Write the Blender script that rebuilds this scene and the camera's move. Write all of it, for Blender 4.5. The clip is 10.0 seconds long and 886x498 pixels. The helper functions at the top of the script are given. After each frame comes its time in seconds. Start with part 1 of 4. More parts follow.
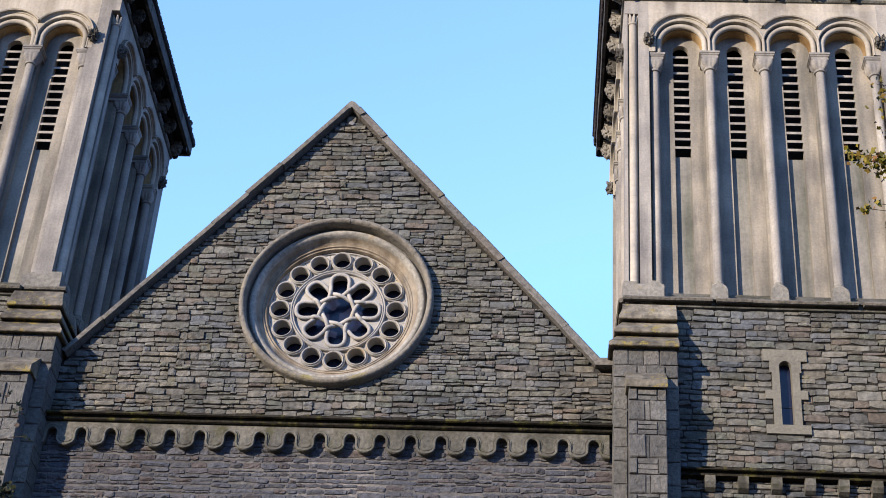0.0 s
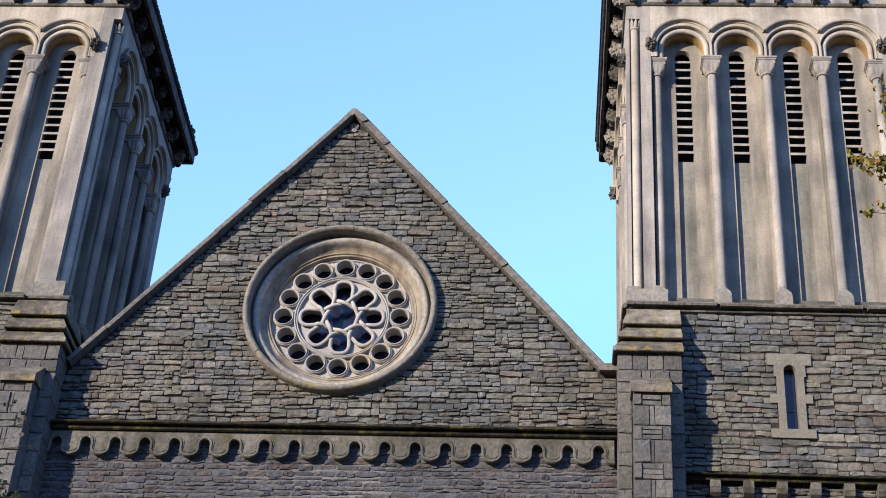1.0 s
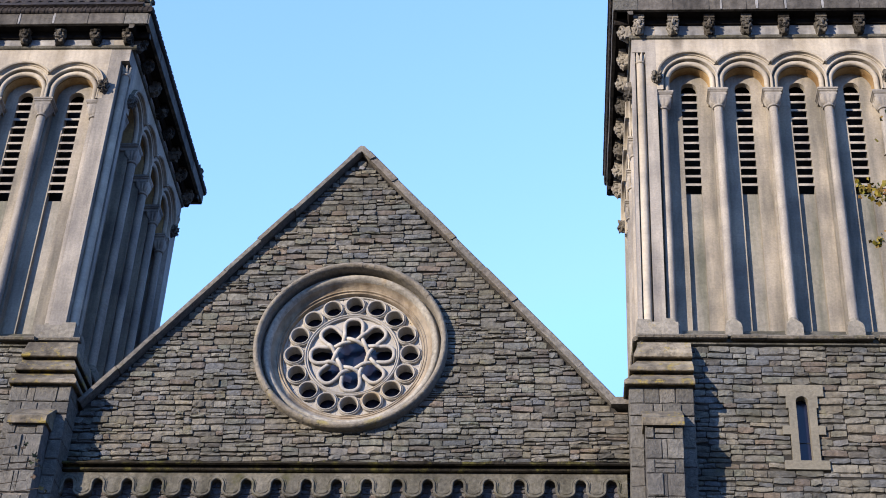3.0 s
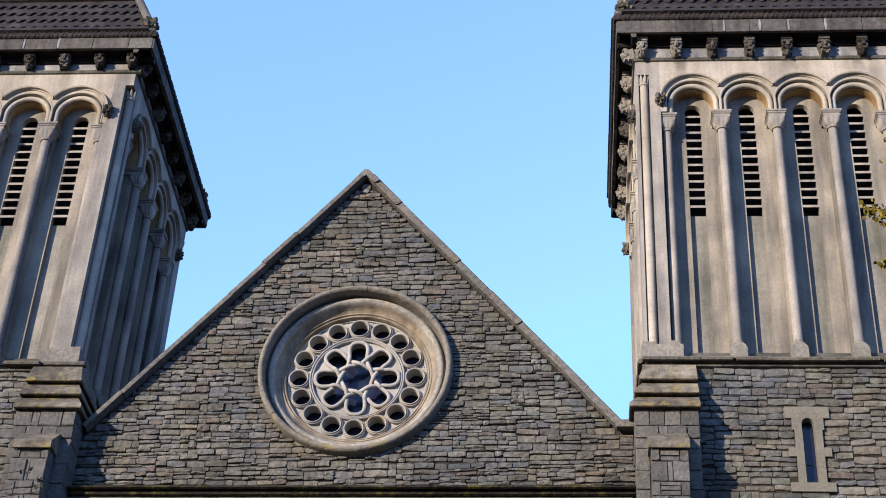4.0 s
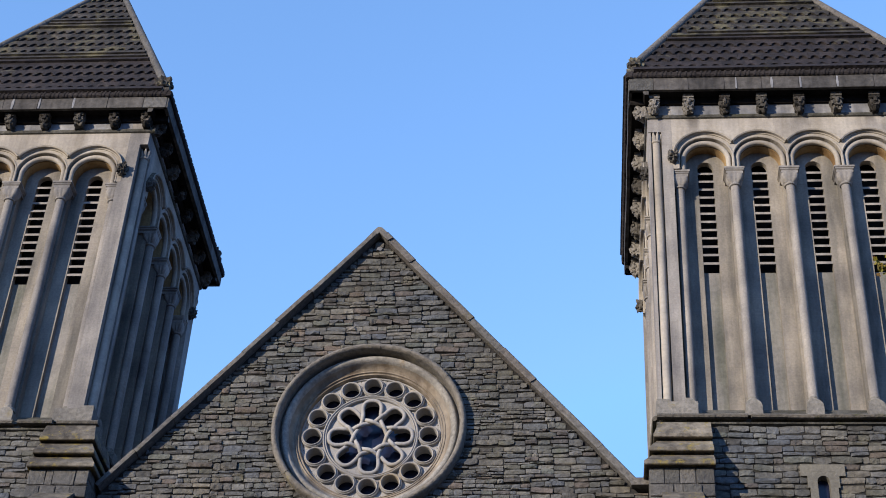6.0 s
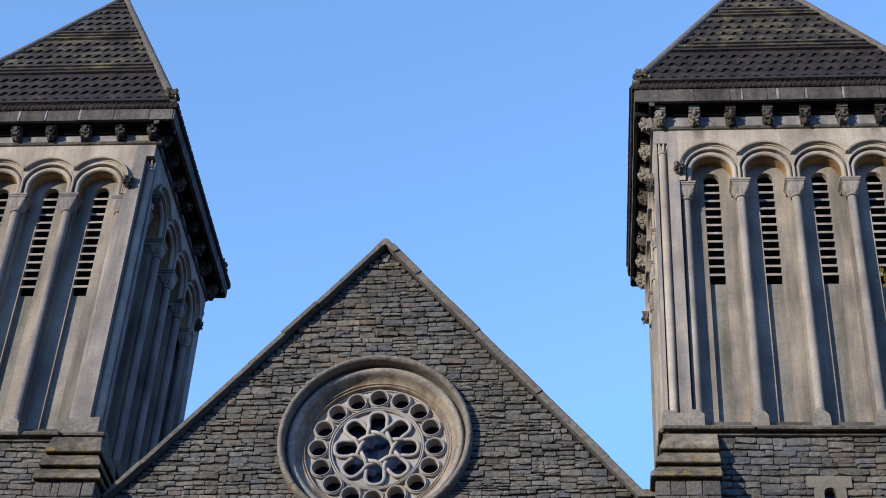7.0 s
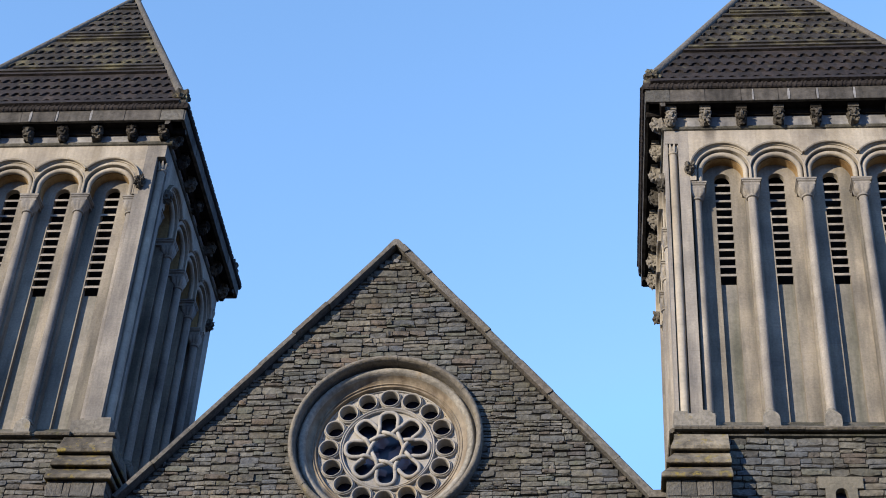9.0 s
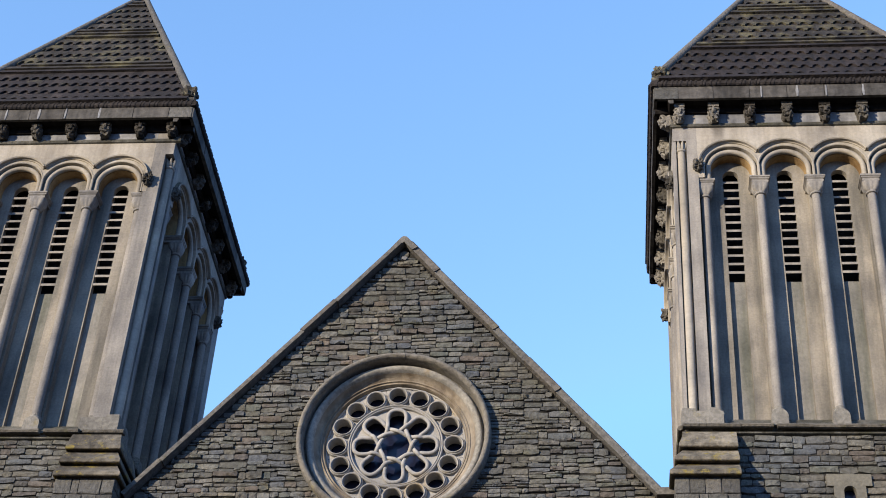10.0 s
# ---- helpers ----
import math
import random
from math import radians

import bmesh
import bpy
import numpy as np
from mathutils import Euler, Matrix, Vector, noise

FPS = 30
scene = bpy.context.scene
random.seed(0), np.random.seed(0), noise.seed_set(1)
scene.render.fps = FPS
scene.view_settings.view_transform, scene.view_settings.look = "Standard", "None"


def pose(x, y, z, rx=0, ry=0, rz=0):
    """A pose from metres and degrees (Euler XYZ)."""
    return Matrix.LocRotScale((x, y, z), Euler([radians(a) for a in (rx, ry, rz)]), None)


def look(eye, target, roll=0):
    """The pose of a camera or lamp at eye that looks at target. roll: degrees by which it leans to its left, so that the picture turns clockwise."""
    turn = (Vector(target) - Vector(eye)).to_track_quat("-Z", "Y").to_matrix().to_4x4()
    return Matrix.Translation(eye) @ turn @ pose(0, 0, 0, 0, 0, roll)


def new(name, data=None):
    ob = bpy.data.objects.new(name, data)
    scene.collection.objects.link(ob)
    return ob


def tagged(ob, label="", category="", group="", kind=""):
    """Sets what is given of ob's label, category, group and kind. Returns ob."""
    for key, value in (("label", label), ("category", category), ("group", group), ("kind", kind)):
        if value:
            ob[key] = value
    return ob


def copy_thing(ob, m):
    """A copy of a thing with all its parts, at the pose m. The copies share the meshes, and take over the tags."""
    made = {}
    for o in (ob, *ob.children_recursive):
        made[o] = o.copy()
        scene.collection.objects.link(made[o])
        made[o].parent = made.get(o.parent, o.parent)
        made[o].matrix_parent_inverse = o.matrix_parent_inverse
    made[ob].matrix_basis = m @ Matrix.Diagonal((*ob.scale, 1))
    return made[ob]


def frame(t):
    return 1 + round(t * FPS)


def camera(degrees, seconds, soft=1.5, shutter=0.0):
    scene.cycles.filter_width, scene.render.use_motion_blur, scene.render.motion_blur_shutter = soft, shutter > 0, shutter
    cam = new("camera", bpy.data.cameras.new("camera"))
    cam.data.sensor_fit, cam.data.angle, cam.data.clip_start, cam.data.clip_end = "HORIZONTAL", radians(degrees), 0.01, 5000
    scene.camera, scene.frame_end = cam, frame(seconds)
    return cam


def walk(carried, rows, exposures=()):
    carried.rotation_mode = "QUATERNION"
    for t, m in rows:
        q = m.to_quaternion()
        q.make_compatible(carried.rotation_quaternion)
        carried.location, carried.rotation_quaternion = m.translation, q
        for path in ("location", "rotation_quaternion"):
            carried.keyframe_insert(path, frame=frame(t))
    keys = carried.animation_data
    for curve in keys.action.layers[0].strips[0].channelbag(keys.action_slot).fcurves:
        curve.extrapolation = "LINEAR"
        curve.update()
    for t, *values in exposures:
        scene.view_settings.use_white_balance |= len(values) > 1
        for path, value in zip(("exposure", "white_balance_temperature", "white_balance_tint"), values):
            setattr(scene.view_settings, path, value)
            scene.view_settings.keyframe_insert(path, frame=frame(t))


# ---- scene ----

cam = camera(30.17, 10.0, soft=0.95)
EYE = (0.0, -25.0, 1.6)
# seconds, then the turn of the camera in degrees about x, y and z
ROWS = [
    (0.0, 123.997, -3.392, 2.352),
    (0.5, 124.053, -3.258, 2.502),
    (1.0, 124.201, -3.127, 2.675),
    (1.5, 124.444, -2.982, 2.869),
    (2.0, 124.764, -2.838, 3.062),
    (2.5, 125.090, -2.685, 3.263),
    (4.0, 126.206, -2.519, 3.682),
    (4.5, 126.701, -2.499, 3.848),
    (5.0, 127.207, -2.532, 3.964),
    (5.5, 127.718, -2.616, 4.050),
    (6.0, 128.194, -2.675, 4.146),
    (7.5, 128.601, -2.834, 4.413),
    (8.0, 128.594, -2.882, 4.496),
    (8.5, 128.585, -2.932, 4.567),
    (9.0, 128.582, -3.000, 4.629),
    (9.5, 128.558, -3.029, 4.709),
    (10.0, 128.478, -3.172, 4.852),
]
EXPOSURES = [(0.0, 2.18, 6360, 14), (2.5, 2.24, 6360, 14), (4.0, 2.12, 6480, 14), (5.0, 1.86, 6420, 12), (6.0, 1.68, 6150, 13), (7.5, 1.64, 6120, 11.5), (8.5, 1.75, 6480, 10), (10.0, 1.88, 6500, 10)]
walk(cam, [(t, pose(*EYE, rx, ry, rz)) for t, rx, ry, rz in ROWS], EXPOSURES)

# ---- light ----
SUN_SIDE, SUN_UP = 42.0, 13.0     # degrees to the left of straight behind the camera, and above the horizon
world = bpy.data.worlds.new("sky")
scene.world = world
world.use_nodes = True
wn = world.node_tree
sky = wn.nodes.new("ShaderNodeTexSky")
sky.sky_type = "NISHITA"
sky.sun_disc = False
sky.sun_elevation, sky.sun_rotation = radians(SUN_UP), radians(180 + SUN_SIDE)
sky.air_density, sky.dust_density, sky.ozone_density = 1.0, 0.0, 3.2
# the haze over the horizon is no brighter than the sky above it
haze = wn.nodes.new("ShaderNodeVectorMath")
haze.operation = "MINIMUM"
haze.inputs[1].default_value = (0.63, 1.35, 3.08)
wn.links.new(sky.outputs[0], haze.inputs[0])
wn.links.new(haze.outputs[0], wn.nodes["Background"].inputs[0])
wn.nodes["Background"].inputs[1].default_value = 0.15
sun_data = bpy.data.lights.new("sun", "SUN")
sun_data.energy, sun_data.angle, sun_data.color = 2.44, radians(0.6), (1.0, 0.855, 0.655)
sun = new("sun", sun_data)
sa, se = radians(SUN_SIDE), radians(SUN_UP)
to_sun = Vector((-math.sin(sa) * math.cos(se), -math.cos(sa) * math.cos(se), math.sin(se)))
sun.matrix_world = look(to_sun * 60, (0, 0, 0))


# ---- materials ----
def nodes_of(name):
    m = bpy.data.materials.new(name)
    m.use_nodes = True
    return m, m.node_tree, m.node_tree.nodes["Principled BSDF"]


def node(nt, kind, **sets):
    n = nt.nodes.new(kind)
    for k, v in sets.items():
        n.inputs[k].default_value = v
    return n


def ramp(nt, fac, stops, sharp=False):
    r = nt.nodes.new("ShaderNodeValToRGB")
    els = r.color_ramp.elements
    while len(els) < len(stops):
        els.new(0.5)
    for e, (p, c) in zip(els, stops):
        e.position, e.color = p, (*c, 1)
    if sharp:
        r.color_ramp.interpolation = "CONSTANT"
    nt.links.new(fac, r.inputs[0])
    return r.outputs[0]


def mix(nt, fac, a, b, mode="MIX"):
    m = nt.nodes.new("ShaderNodeMix")
    m.data_type, m.blend_type = "RGBA", mode
    for s, v in ((0, fac), (6, a), (7, b)):
        if isinstance(v, (int, float)):
            m.inputs[s].default_value = v
        elif isinstance(v, tuple):
            m.inputs[s].default_value = (*v, 1)
        else:
            nt.links.new(v, m.inputs[s])
    return m.outputs[2]


def coords(nt, scale=(1, 1, 1)):
    """World-sized coordinates that stay fixed to the building."""
    g = nt.nodes.new("ShaderNodeNewGeometry")
    mp = nt.nodes.new("ShaderNodeMapping")
    mp.inputs["Scale"].default_value = scale
    nt.links.new(g.outputs["Position"], mp.inputs[0])
    return mp.outputs[0], g


def noise_tex(nt, vec, scale, detail=5, rough=0.6):
    n = node(nt, "ShaderNodeTexNoise", Scale=scale, Detail=detail, Roughness=rough)
    nt.links.new(vec, n.inputs["Vector"])
    return n.outputs["Fac"]


def piece_random(nt, geo):
    """One random number a piece, whether it is an object of its own or an island of a joined mesh."""
    o = nt.nodes.new("ShaderNodeObjectInfo")
    add = nt.nodes.new("ShaderNodeMath")
    nt.links.new(o.outputs["Random"], add.inputs[0])
    nt.links.new(geo.outputs["Random Per Island"], add.inputs[1])
    fr = nt.nodes.new("ShaderNodeMath")
    fr.operation = "FRACT"
    nt.links.new(add.outputs[0], fr.inputs[0])
    return fr.outputs[0]


def bump(nt, bsdf, height, strength=0.5, distance=0.02):
    b = node(nt, "ShaderNodeBump", Strength=strength, Distance=distance)
    nt.links.new(height, b.inputs["Height"])
    nt.links.new(b.outputs[0], bsdf.inputs["Normal"])


def stone_material(name, tones, shine=0.25, grain=14.0, rough=0.9, relief=0.6, lichen=None, streaks=None, pieces=True, spread=0.4, joints=None, tint=False, drips=()):
    m, nt, bsdf = nodes_of(name)
    vec, geo = coords(nt)
    fine, broad = noise_tex(nt, vec, grain), noise_tex(nt, vec, 1.1, 4)
    if pieces:
        col = ramp(nt, piece_random(nt, geo), [(i / max(1, len(tones) - 1), c) for i, c in enumerate(tones)])
    else:
        col = ramp(nt, noise_tex(nt, vec, 0.7, 3), [(0.3 + 0.4 * i / max(1, len(tones) - 1), c) for i, c in enumerate(tones)])
    col = mix(nt, 1.0, col, ramp(nt, fine, [(0.25, (1 - spread,) * 3), (0.75, (1 + spread * .85,) * 3)]), "MULTIPLY")
    col = mix(nt, 1.0, col, ramp(nt, broad, [(0.3, (0.78, 0.78, 0.80)), (0.7, (1.18, 1.16, 1.12))]), "MULTIPLY")
    if tint:
        grime = ramp(nt, noise_tex(nt, vec, 0.9, 5, 0.65), [(0.36, (0.66, 0.65, 0.60)), (0.56, (1.08, 1.07, 1.06))])
        col = mix(nt, 1.0, col, grime, "MULTIPLY")
        moss = ramp(nt, noise_tex(nt, vec, 1.7, 6, 0.7), [(0.60, (0, 0, 0)), (0.74, (0.7, 0.7, 0.7))])
        col = mix(nt, moss, col, mix(nt, 1.0, col, (0.92, 0.98, 0.62), "MULTIPLY"))
        col = mix(nt, 1.0, col, ramp(nt, noise_tex(nt, vec, 0.55, 3), [(0.38, (0.92, 0.98, 1.05)), (0.62, (1.02, 0.99, 0.94))]), "MULTIPLY")
    if streaks:
        sv, _ = coords(nt, (2.6, 2.6, 0.32))
        dark = ramp(nt, noise_tex(nt, sv, 1.0, 4, 0.6), [(0.41, (0, 0, 0)), (0.66, (1, 1, 1))])
        col = mix(nt, dark, col, mix(nt, 1.0, col, streaks, "MULTIPLY"))
    height = fine
    if joints:
        cut = nt.nodes.new("ShaderNodeSeparateXYZ")
        nt.links.new(vec, cut.inputs[0])
        along = nt.nodes.new("ShaderNodeMath")
        nt.links.new(cut.outputs[0], along.inputs[0])
        nt.links.new(cut.outputs[1], along.inputs[1])
        both = nt.nodes.new("ShaderNodeCombineXYZ")
        nt.links.new(along.outputs[0], both.inputs[0])
        nt.links.new(cut.outputs[2], both.inputs[1])
        br = node(nt, "ShaderNodeTexBrick", Scale=1.0)
        br.inputs["Brick Width"].default_value, br.inputs["Row Height"].default_value = joints
        br.inputs["Mortar Size"].default_value, br.inputs["Mortar Smooth"].default_value = 0.006, 0.3
        br.inputs["Color1"].default_value, br.inputs["Color2"].default_value, br.inputs["Mortar"].default_value = (1.06, 1.05, 1.03, 1), (0.90, 0.91, 0.93, 1), (0.80, 0.77, 0.72, 1)
        nt.links.new(both.outputs[0], br.inputs["Vector"])
        col = mix(nt, 0.42, col, br.outputs["Color"], "MULTIPLY")
    for x, half, top, foot in drips:      # sooty water stains below leaking joints
        at, _ = coords(nt)
        sep = nt.nodes.new("ShaderNodeSeparateXYZ")
        nt.links.new(at, sep.inputs[0])
        wob = nt.nodes.new("ShaderNodeMath")
        wob.operation = "MULTIPLY_ADD"
        nt.links.new(noise_tex(nt, vec, 3.0, 4), wob.inputs[0])
        wob.inputs[1].default_value = .25
        nt.links.new(sep.outputs[0], wob.inputs[2])
        across = nt.nodes.new("ShaderNodeMapRange")
        far = nt.nodes.new("ShaderNodeMath")
        far.operation = "ABSOLUTE"
        off = nt.nodes.new("ShaderNodeMath")
        off.operation, off.inputs[1].default_value = "SUBTRACT", x + .125
        nt.links.new(wob.outputs[0], off.inputs[0])
        nt.links.new(off.outputs[0], far.inputs[0])
        nt.links.new(far.outputs[0], across.inputs[0])
        for i, v in enumerate((half * .5, half * 1.2, .72, 0)):
            across.inputs[1 + i].default_value = v
        down = nt.nodes.new("ShaderNodeMapRange")
        nt.links.new(sep.outputs[2], down.inputs[0])
        for i, v in enumerate((foot, top, .15, 1)):
            down.inputs[1 + i].default_value = v
        amount = nt.nodes.new("ShaderNodeMath")
        amount.operation = "MULTIPLY"
        nt.links.new(across.outputs[0], amount.inputs[0])
        nt.links.new(down.outputs[0], amount.inputs[1])
        col = mix(nt, amount.outputs[0], col, mix(nt, 1.0, col, (0.22, 0.21, 0.22), "MULTIPLY"))
    if lichen:
        tone, low, high, size = lichen
        patch = ramp(nt, noise_tex(nt, vec, size, 7, 0.7), [(low, (0, 0, 0)), (high, (1, 1, 1))])
        col = mix(nt, patch, col, tone)
    nt.links.new(col, bsdf.inputs["Base Color"])
    bsdf.inputs["Roughness"].default_value = rough
    bsdf.inputs["Specular IOR Level"].default_value = shine
    tall = nt.nodes.new("ShaderNodeMath")
    tall.operation = "MULTIPLY_ADD"
    nt.links.new(noise_tex(nt, vec, grain * 3.3, 3), tall.inputs[0])
    tall.inputs[1].default_value = 0.45
    nt.links.new(fine, tall.inputs[2])
    bump(nt, bsdf, tall.outputs[0], relief, 0.045)
    return m


RUBBLE = stone_material("rubble_stone", [(0.0632, 0.0638, 0.0623), (0.0971, 0.0939, 0.0871), (0.0719, 0.0724, 0.063), (0.1218, 0.1157, 0.1028), (0.0783, 0.083, 0.0858), (0.1313, 0.1266, 0.1114), (0.056, 0.0551, 0.0524), (0.0962, 0.0796, 0.0679), (0.0873, 0.0923, 0.0804), (0.0902, 0.0844, 0.0714), (0.0688, 0.0744, 0.0828), (0.1034, 0.1003, 0.0949)],
                        lichen=((0.10, 0.088, 0.050), 0.60, 0.76, 2.2), relief=0.8, grain=11.0, tint=True, spread=0.5)
GREYWALL = stone_material("grey_rubble_stone", [(0.0355, 0.0372, 0.0453), (0.0569, 0.059, 0.0698), (0.0422, 0.0435, 0.0489), (0.0662, 0.067, 0.0749), (0.0467, 0.0512, 0.0634), (0.0617, 0.051, 0.0495), (0.0315, 0.0329, 0.0386)], relief=1.0, grain=11.0, spread=0.5)
POINTING = stone_material("pale_pointing", [(0.0332, 0.0326, 0.0326), (0.0739, 0.0717, 0.0703), (0.1318, 0.1232, 0.1173)], grain=12, pieces=False, spread=0.5)
MORTAR = stone_material("old_mortar", [(0.009, 0.0084, 0.0073), (0.026, 0.0243, 0.0215)], grain=30, pieces=False)
ASHLAR = stone_material("limestone_ashlar", [(0.1738, 0.1632, 0.1489), (0.2415, 0.2249, 0.2013), (0.2049, 0.1898, 0.1692)], grain=22, relief=0.22, pieces=False, spread=0.2, streaks=(0.52, 0.53, 0.56), joints=(0.62, 0.40))
RECESS = stone_material("weathered_recess_limestone", [(0.1594, 0.1456, 0.1243), (0.2214, 0.2007, 0.1681), (0.1876, 0.1693, 0.1412)], grain=22, relief=0.22, pieces=False, spread=0.2, streaks=(0.46, 0.48, 0.50), joints=(0.62, 0.40))
PANEL = stone_material("damp_limestone_panel", [(0.1443, 0.1383, 0.1236), (0.202, 0.1908, 0.1727)], grain=18, relief=0.25, pieces=False, spread=0.2, streaks=(0.50, 0.54, 0.50))
CREAM = stone_material("clean_limestone", [(0.2714, 0.2488, 0.2140), (0.3236, 0.2975, 0.2506)], grain=16, relief=0.2, pieces=False, spread=0.16, streaks=(0.66, 0.64, 0.61), joints=(0.70, 0.36), drips=((2.24, .14, 24.72, 24.30), (4.40, .20, 24.74, 24.28), (5.78, .12, 24.72, 24.4)))
LIMED = stone_material("lime_streaked_limestone", [(0.1479, 0.1516, 0.1601), (0.2514, 0.2527, 0.2575)], grain=6, relief=0.3, pieces=False, spread=0.35, streaks=(0.5, 0.5, 0.52))
OCHRE = stone_material("ochre_stained_limestone", [(0.2501, 0.1747, 0.0877), (0.3001, 0.2132, 0.1065)], grain=18, relief=0.2, pieces=False, spread=0.2, streaks=(0.5, 0.42, 0.34))
DRESSED = stone_material("dressed_limestone", [(0.2192, 0.2134, 0.2037), (0.2826, 0.2738, 0.2592)], grain=26, relief=0.25, pieces=False, spread=0.18, lichen=((0.26, 0.19, 0.09), 0.58, 0.8, 1.6))
BROWNED = stone_material("browned_limestone", [(0.1355, 0.1225, 0.1058), (0.2708, 0.2294, 0.1719)], grain=8, relief=0.4, pieces=False, spread=0.3, streaks=(0.55, 0.5, 0.45))
MOULDED = stone_material("moulded_limestone", [(0.1601, 0.1529, 0.1376), (0.2641, 0.2513, 0.2241)], grain=14, relief=0.35, pieces=False, spread=0.42, streaks=(0.62, 0.62, 0.62), lichen=((0.22, 0.155, 0.07), 0.57, 0.78, 1.3))
GREYED = stone_material("greyed_limestone", [(0.0609, 0.0592, 0.0505), (0.1114, 0.1061, 0.0905)], grain=18, relief=0.5, pieces=False, spread=0.5, streaks=(0.42, 0.42, 0.38), lichen=((0.040, 0.040, 0.018), 0.56, 0.72, 2.4))
FRAMED = stone_material("window_frame_stone", [(0.0951, 0.0895, 0.0741), (0.1304, 0.1227, 0.0997)], grain=20, relief=0.4, pieces=False, spread=0.25)
QUOIN = stone_material("quoin_stone", [(0.0629, 0.062, 0.0579), (0.0921, 0.0905, 0.0853), (0.0521, 0.0518, 0.0497), (0.1042, 0.0996, 0.0904)], grain=14, relief=0.9, spread=0.45)
WEATHERED = stone_material("weathered_capstone", [(0.0458, 0.0405, 0.0326), (0.1628, 0.1452, 0.1144)], grain=6, relief=0.9, pieces=False, spread=0.7, lichen=((0.165, 0.128, 0.032), 0.55, 0.64, 4.2))
HOOD = stone_material("hood_stone", [(0.1001, 0.0922, 0.0800), (0.1436, 0.1322, 0.1140)], grain=12, pieces=False, lichen=((0.17, 0.145, 0.055), 0.55, 0.70, 2.0))
ROLL = stone_material("weathered_string_stone", [(0.0653, 0.0592, 0.0496), (0.1087, 0.0983, 0.0818), (0.0783, 0.0722, 0.0609)], grain=9, relief=0.9, spread=0.55, lichen=((0.05, 0.05, 0.018), 0.56, 0.68, 3.0))
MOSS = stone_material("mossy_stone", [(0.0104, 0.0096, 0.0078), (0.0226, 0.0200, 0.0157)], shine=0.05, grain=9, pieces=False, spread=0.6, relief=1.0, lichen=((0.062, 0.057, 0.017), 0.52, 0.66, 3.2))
COPING = stone_material("coping_stone", [(0.0766, 0.0740, 0.0687), (0.1079, 0.1035, 0.0948), (0.0905, 0.0818, 0.0722)], grain=14, spread=0.5, lichen=((0.10, 0.086, 0.032), 0.60, 0.74, 1.8))
# sooty corbels; also darkens those on the side away from the sun
CARVED = stone_material("sooty_shaded_carved_stone", [(0.0139, 0.0130, 0.0113), (0.0278, 0.0252, 0.0218), (0.0870, 0.0783, 0.0679), (0.0191, 0.0174, 0.0157)], shine=0.1, grain=20, relief=0.9, spread=0.55)
PALE_CARVED = stone_material("pale_carved_stone", [(0.1131, 0.1061, 0.0940), (0.2088, 0.1958, 0.1740)], shine=0.1, grain=16, relief=0.9, pieces=False, spread=0.6)
WORN_CARVED = stone_material("worn_carved_stone", [(0.0435, 0.0409, 0.0365), (0.1131, 0.1053, 0.0922)], shine=0.1, grain=16, relief=0.9, pieces=False, spread=0.6)
CORNICE = stone_material("cornice_stone", [(0.0538, 0.0503, 0.0469), (0.0899, 0.0844, 0.0771), (0.0667, 0.063, 0.0581), (0.0795, 0.0742, 0.0683)], grain=8, spread=0.5, streaks=(0.4, 0.4, 0.4))
TILE = stone_material("roof_tile", [(0.0188, 0.0168, 0.0153), (0.036, 0.0321, 0.0283), (0.0243, 0.0215, 0.0192), (0.0485, 0.0429, 0.0368)], grain=7, relief=0.9, spread=0.65, streaks=(0.45, 0.44, 0.42), lichen=((0.10, 0.088, 0.046), 0.50, 0.66, 1.5))
DAMP_TILE = stone_material("damp_roof_tile", [(0.0089, 0.007, 0.0074), (0.0196, 0.0155, 0.0157), (0.0125, 0.0101, 0.0099), (0.0268, 0.0209, 0.0198)], grain=7, relief=0.9, spread=0.65, lichen=((0.055, 0.05, 0.035), 0.60, 0.70, 3.0))
PLINTH = stone_material("worn_plinth_stone", [(0.115, 0.109, 0.096), (0.170, 0.161, 0.142)], grain=14, relief=0.5, pieces=False, spread=0.4, lichen=((0.15, 0.12, 0.05), 0.60, 0.74, 3.0))
KNOB = stone_material("lichened_knob_stone", [(0.0274, 0.025, 0.0207), (0.0548, 0.0505, 0.0426)], grain=8, relief=1.0, pieces=False, spread=0.6, lichen=((0.19, 0.17, 0.11), 0.54, 0.64, 5.0))
# soot together with the shade under the eaves, both in the colour
SOOT_SHADE = stone_material("sooty_shaded_eaves_stone", [(0.0087, 0.0078, 0.0078), (0.0209, 0.0191, 0.0183)], shine=0.02, grain=10, pieces=False)
EAVES = stone_material("worn_eaves_stone", [(0.0157, 0.0139, 0.0139), (0.0348, 0.0305, 0.0296)], shine=0.1, grain=10, pieces=False, spread=0.5)
SLATE = stone_material("nave_slate", [(0.035, 0.035, 0.038), (0.055, 0.055, 0.058)], grain=10, pieces=False)
# ground out of view; tone chosen for the light it throws on the front
GROUND = stone_material("bounce_ground", [(0.0806, 0.0655, 0.0463), (0.1109, 0.0917, 0.0655)], grain=6, pieces=False)
BARK = stone_material("bark", [(0.028, 0.022, 0.018), (0.05, 0.04, 0.031)], grain=25, pieces=False)


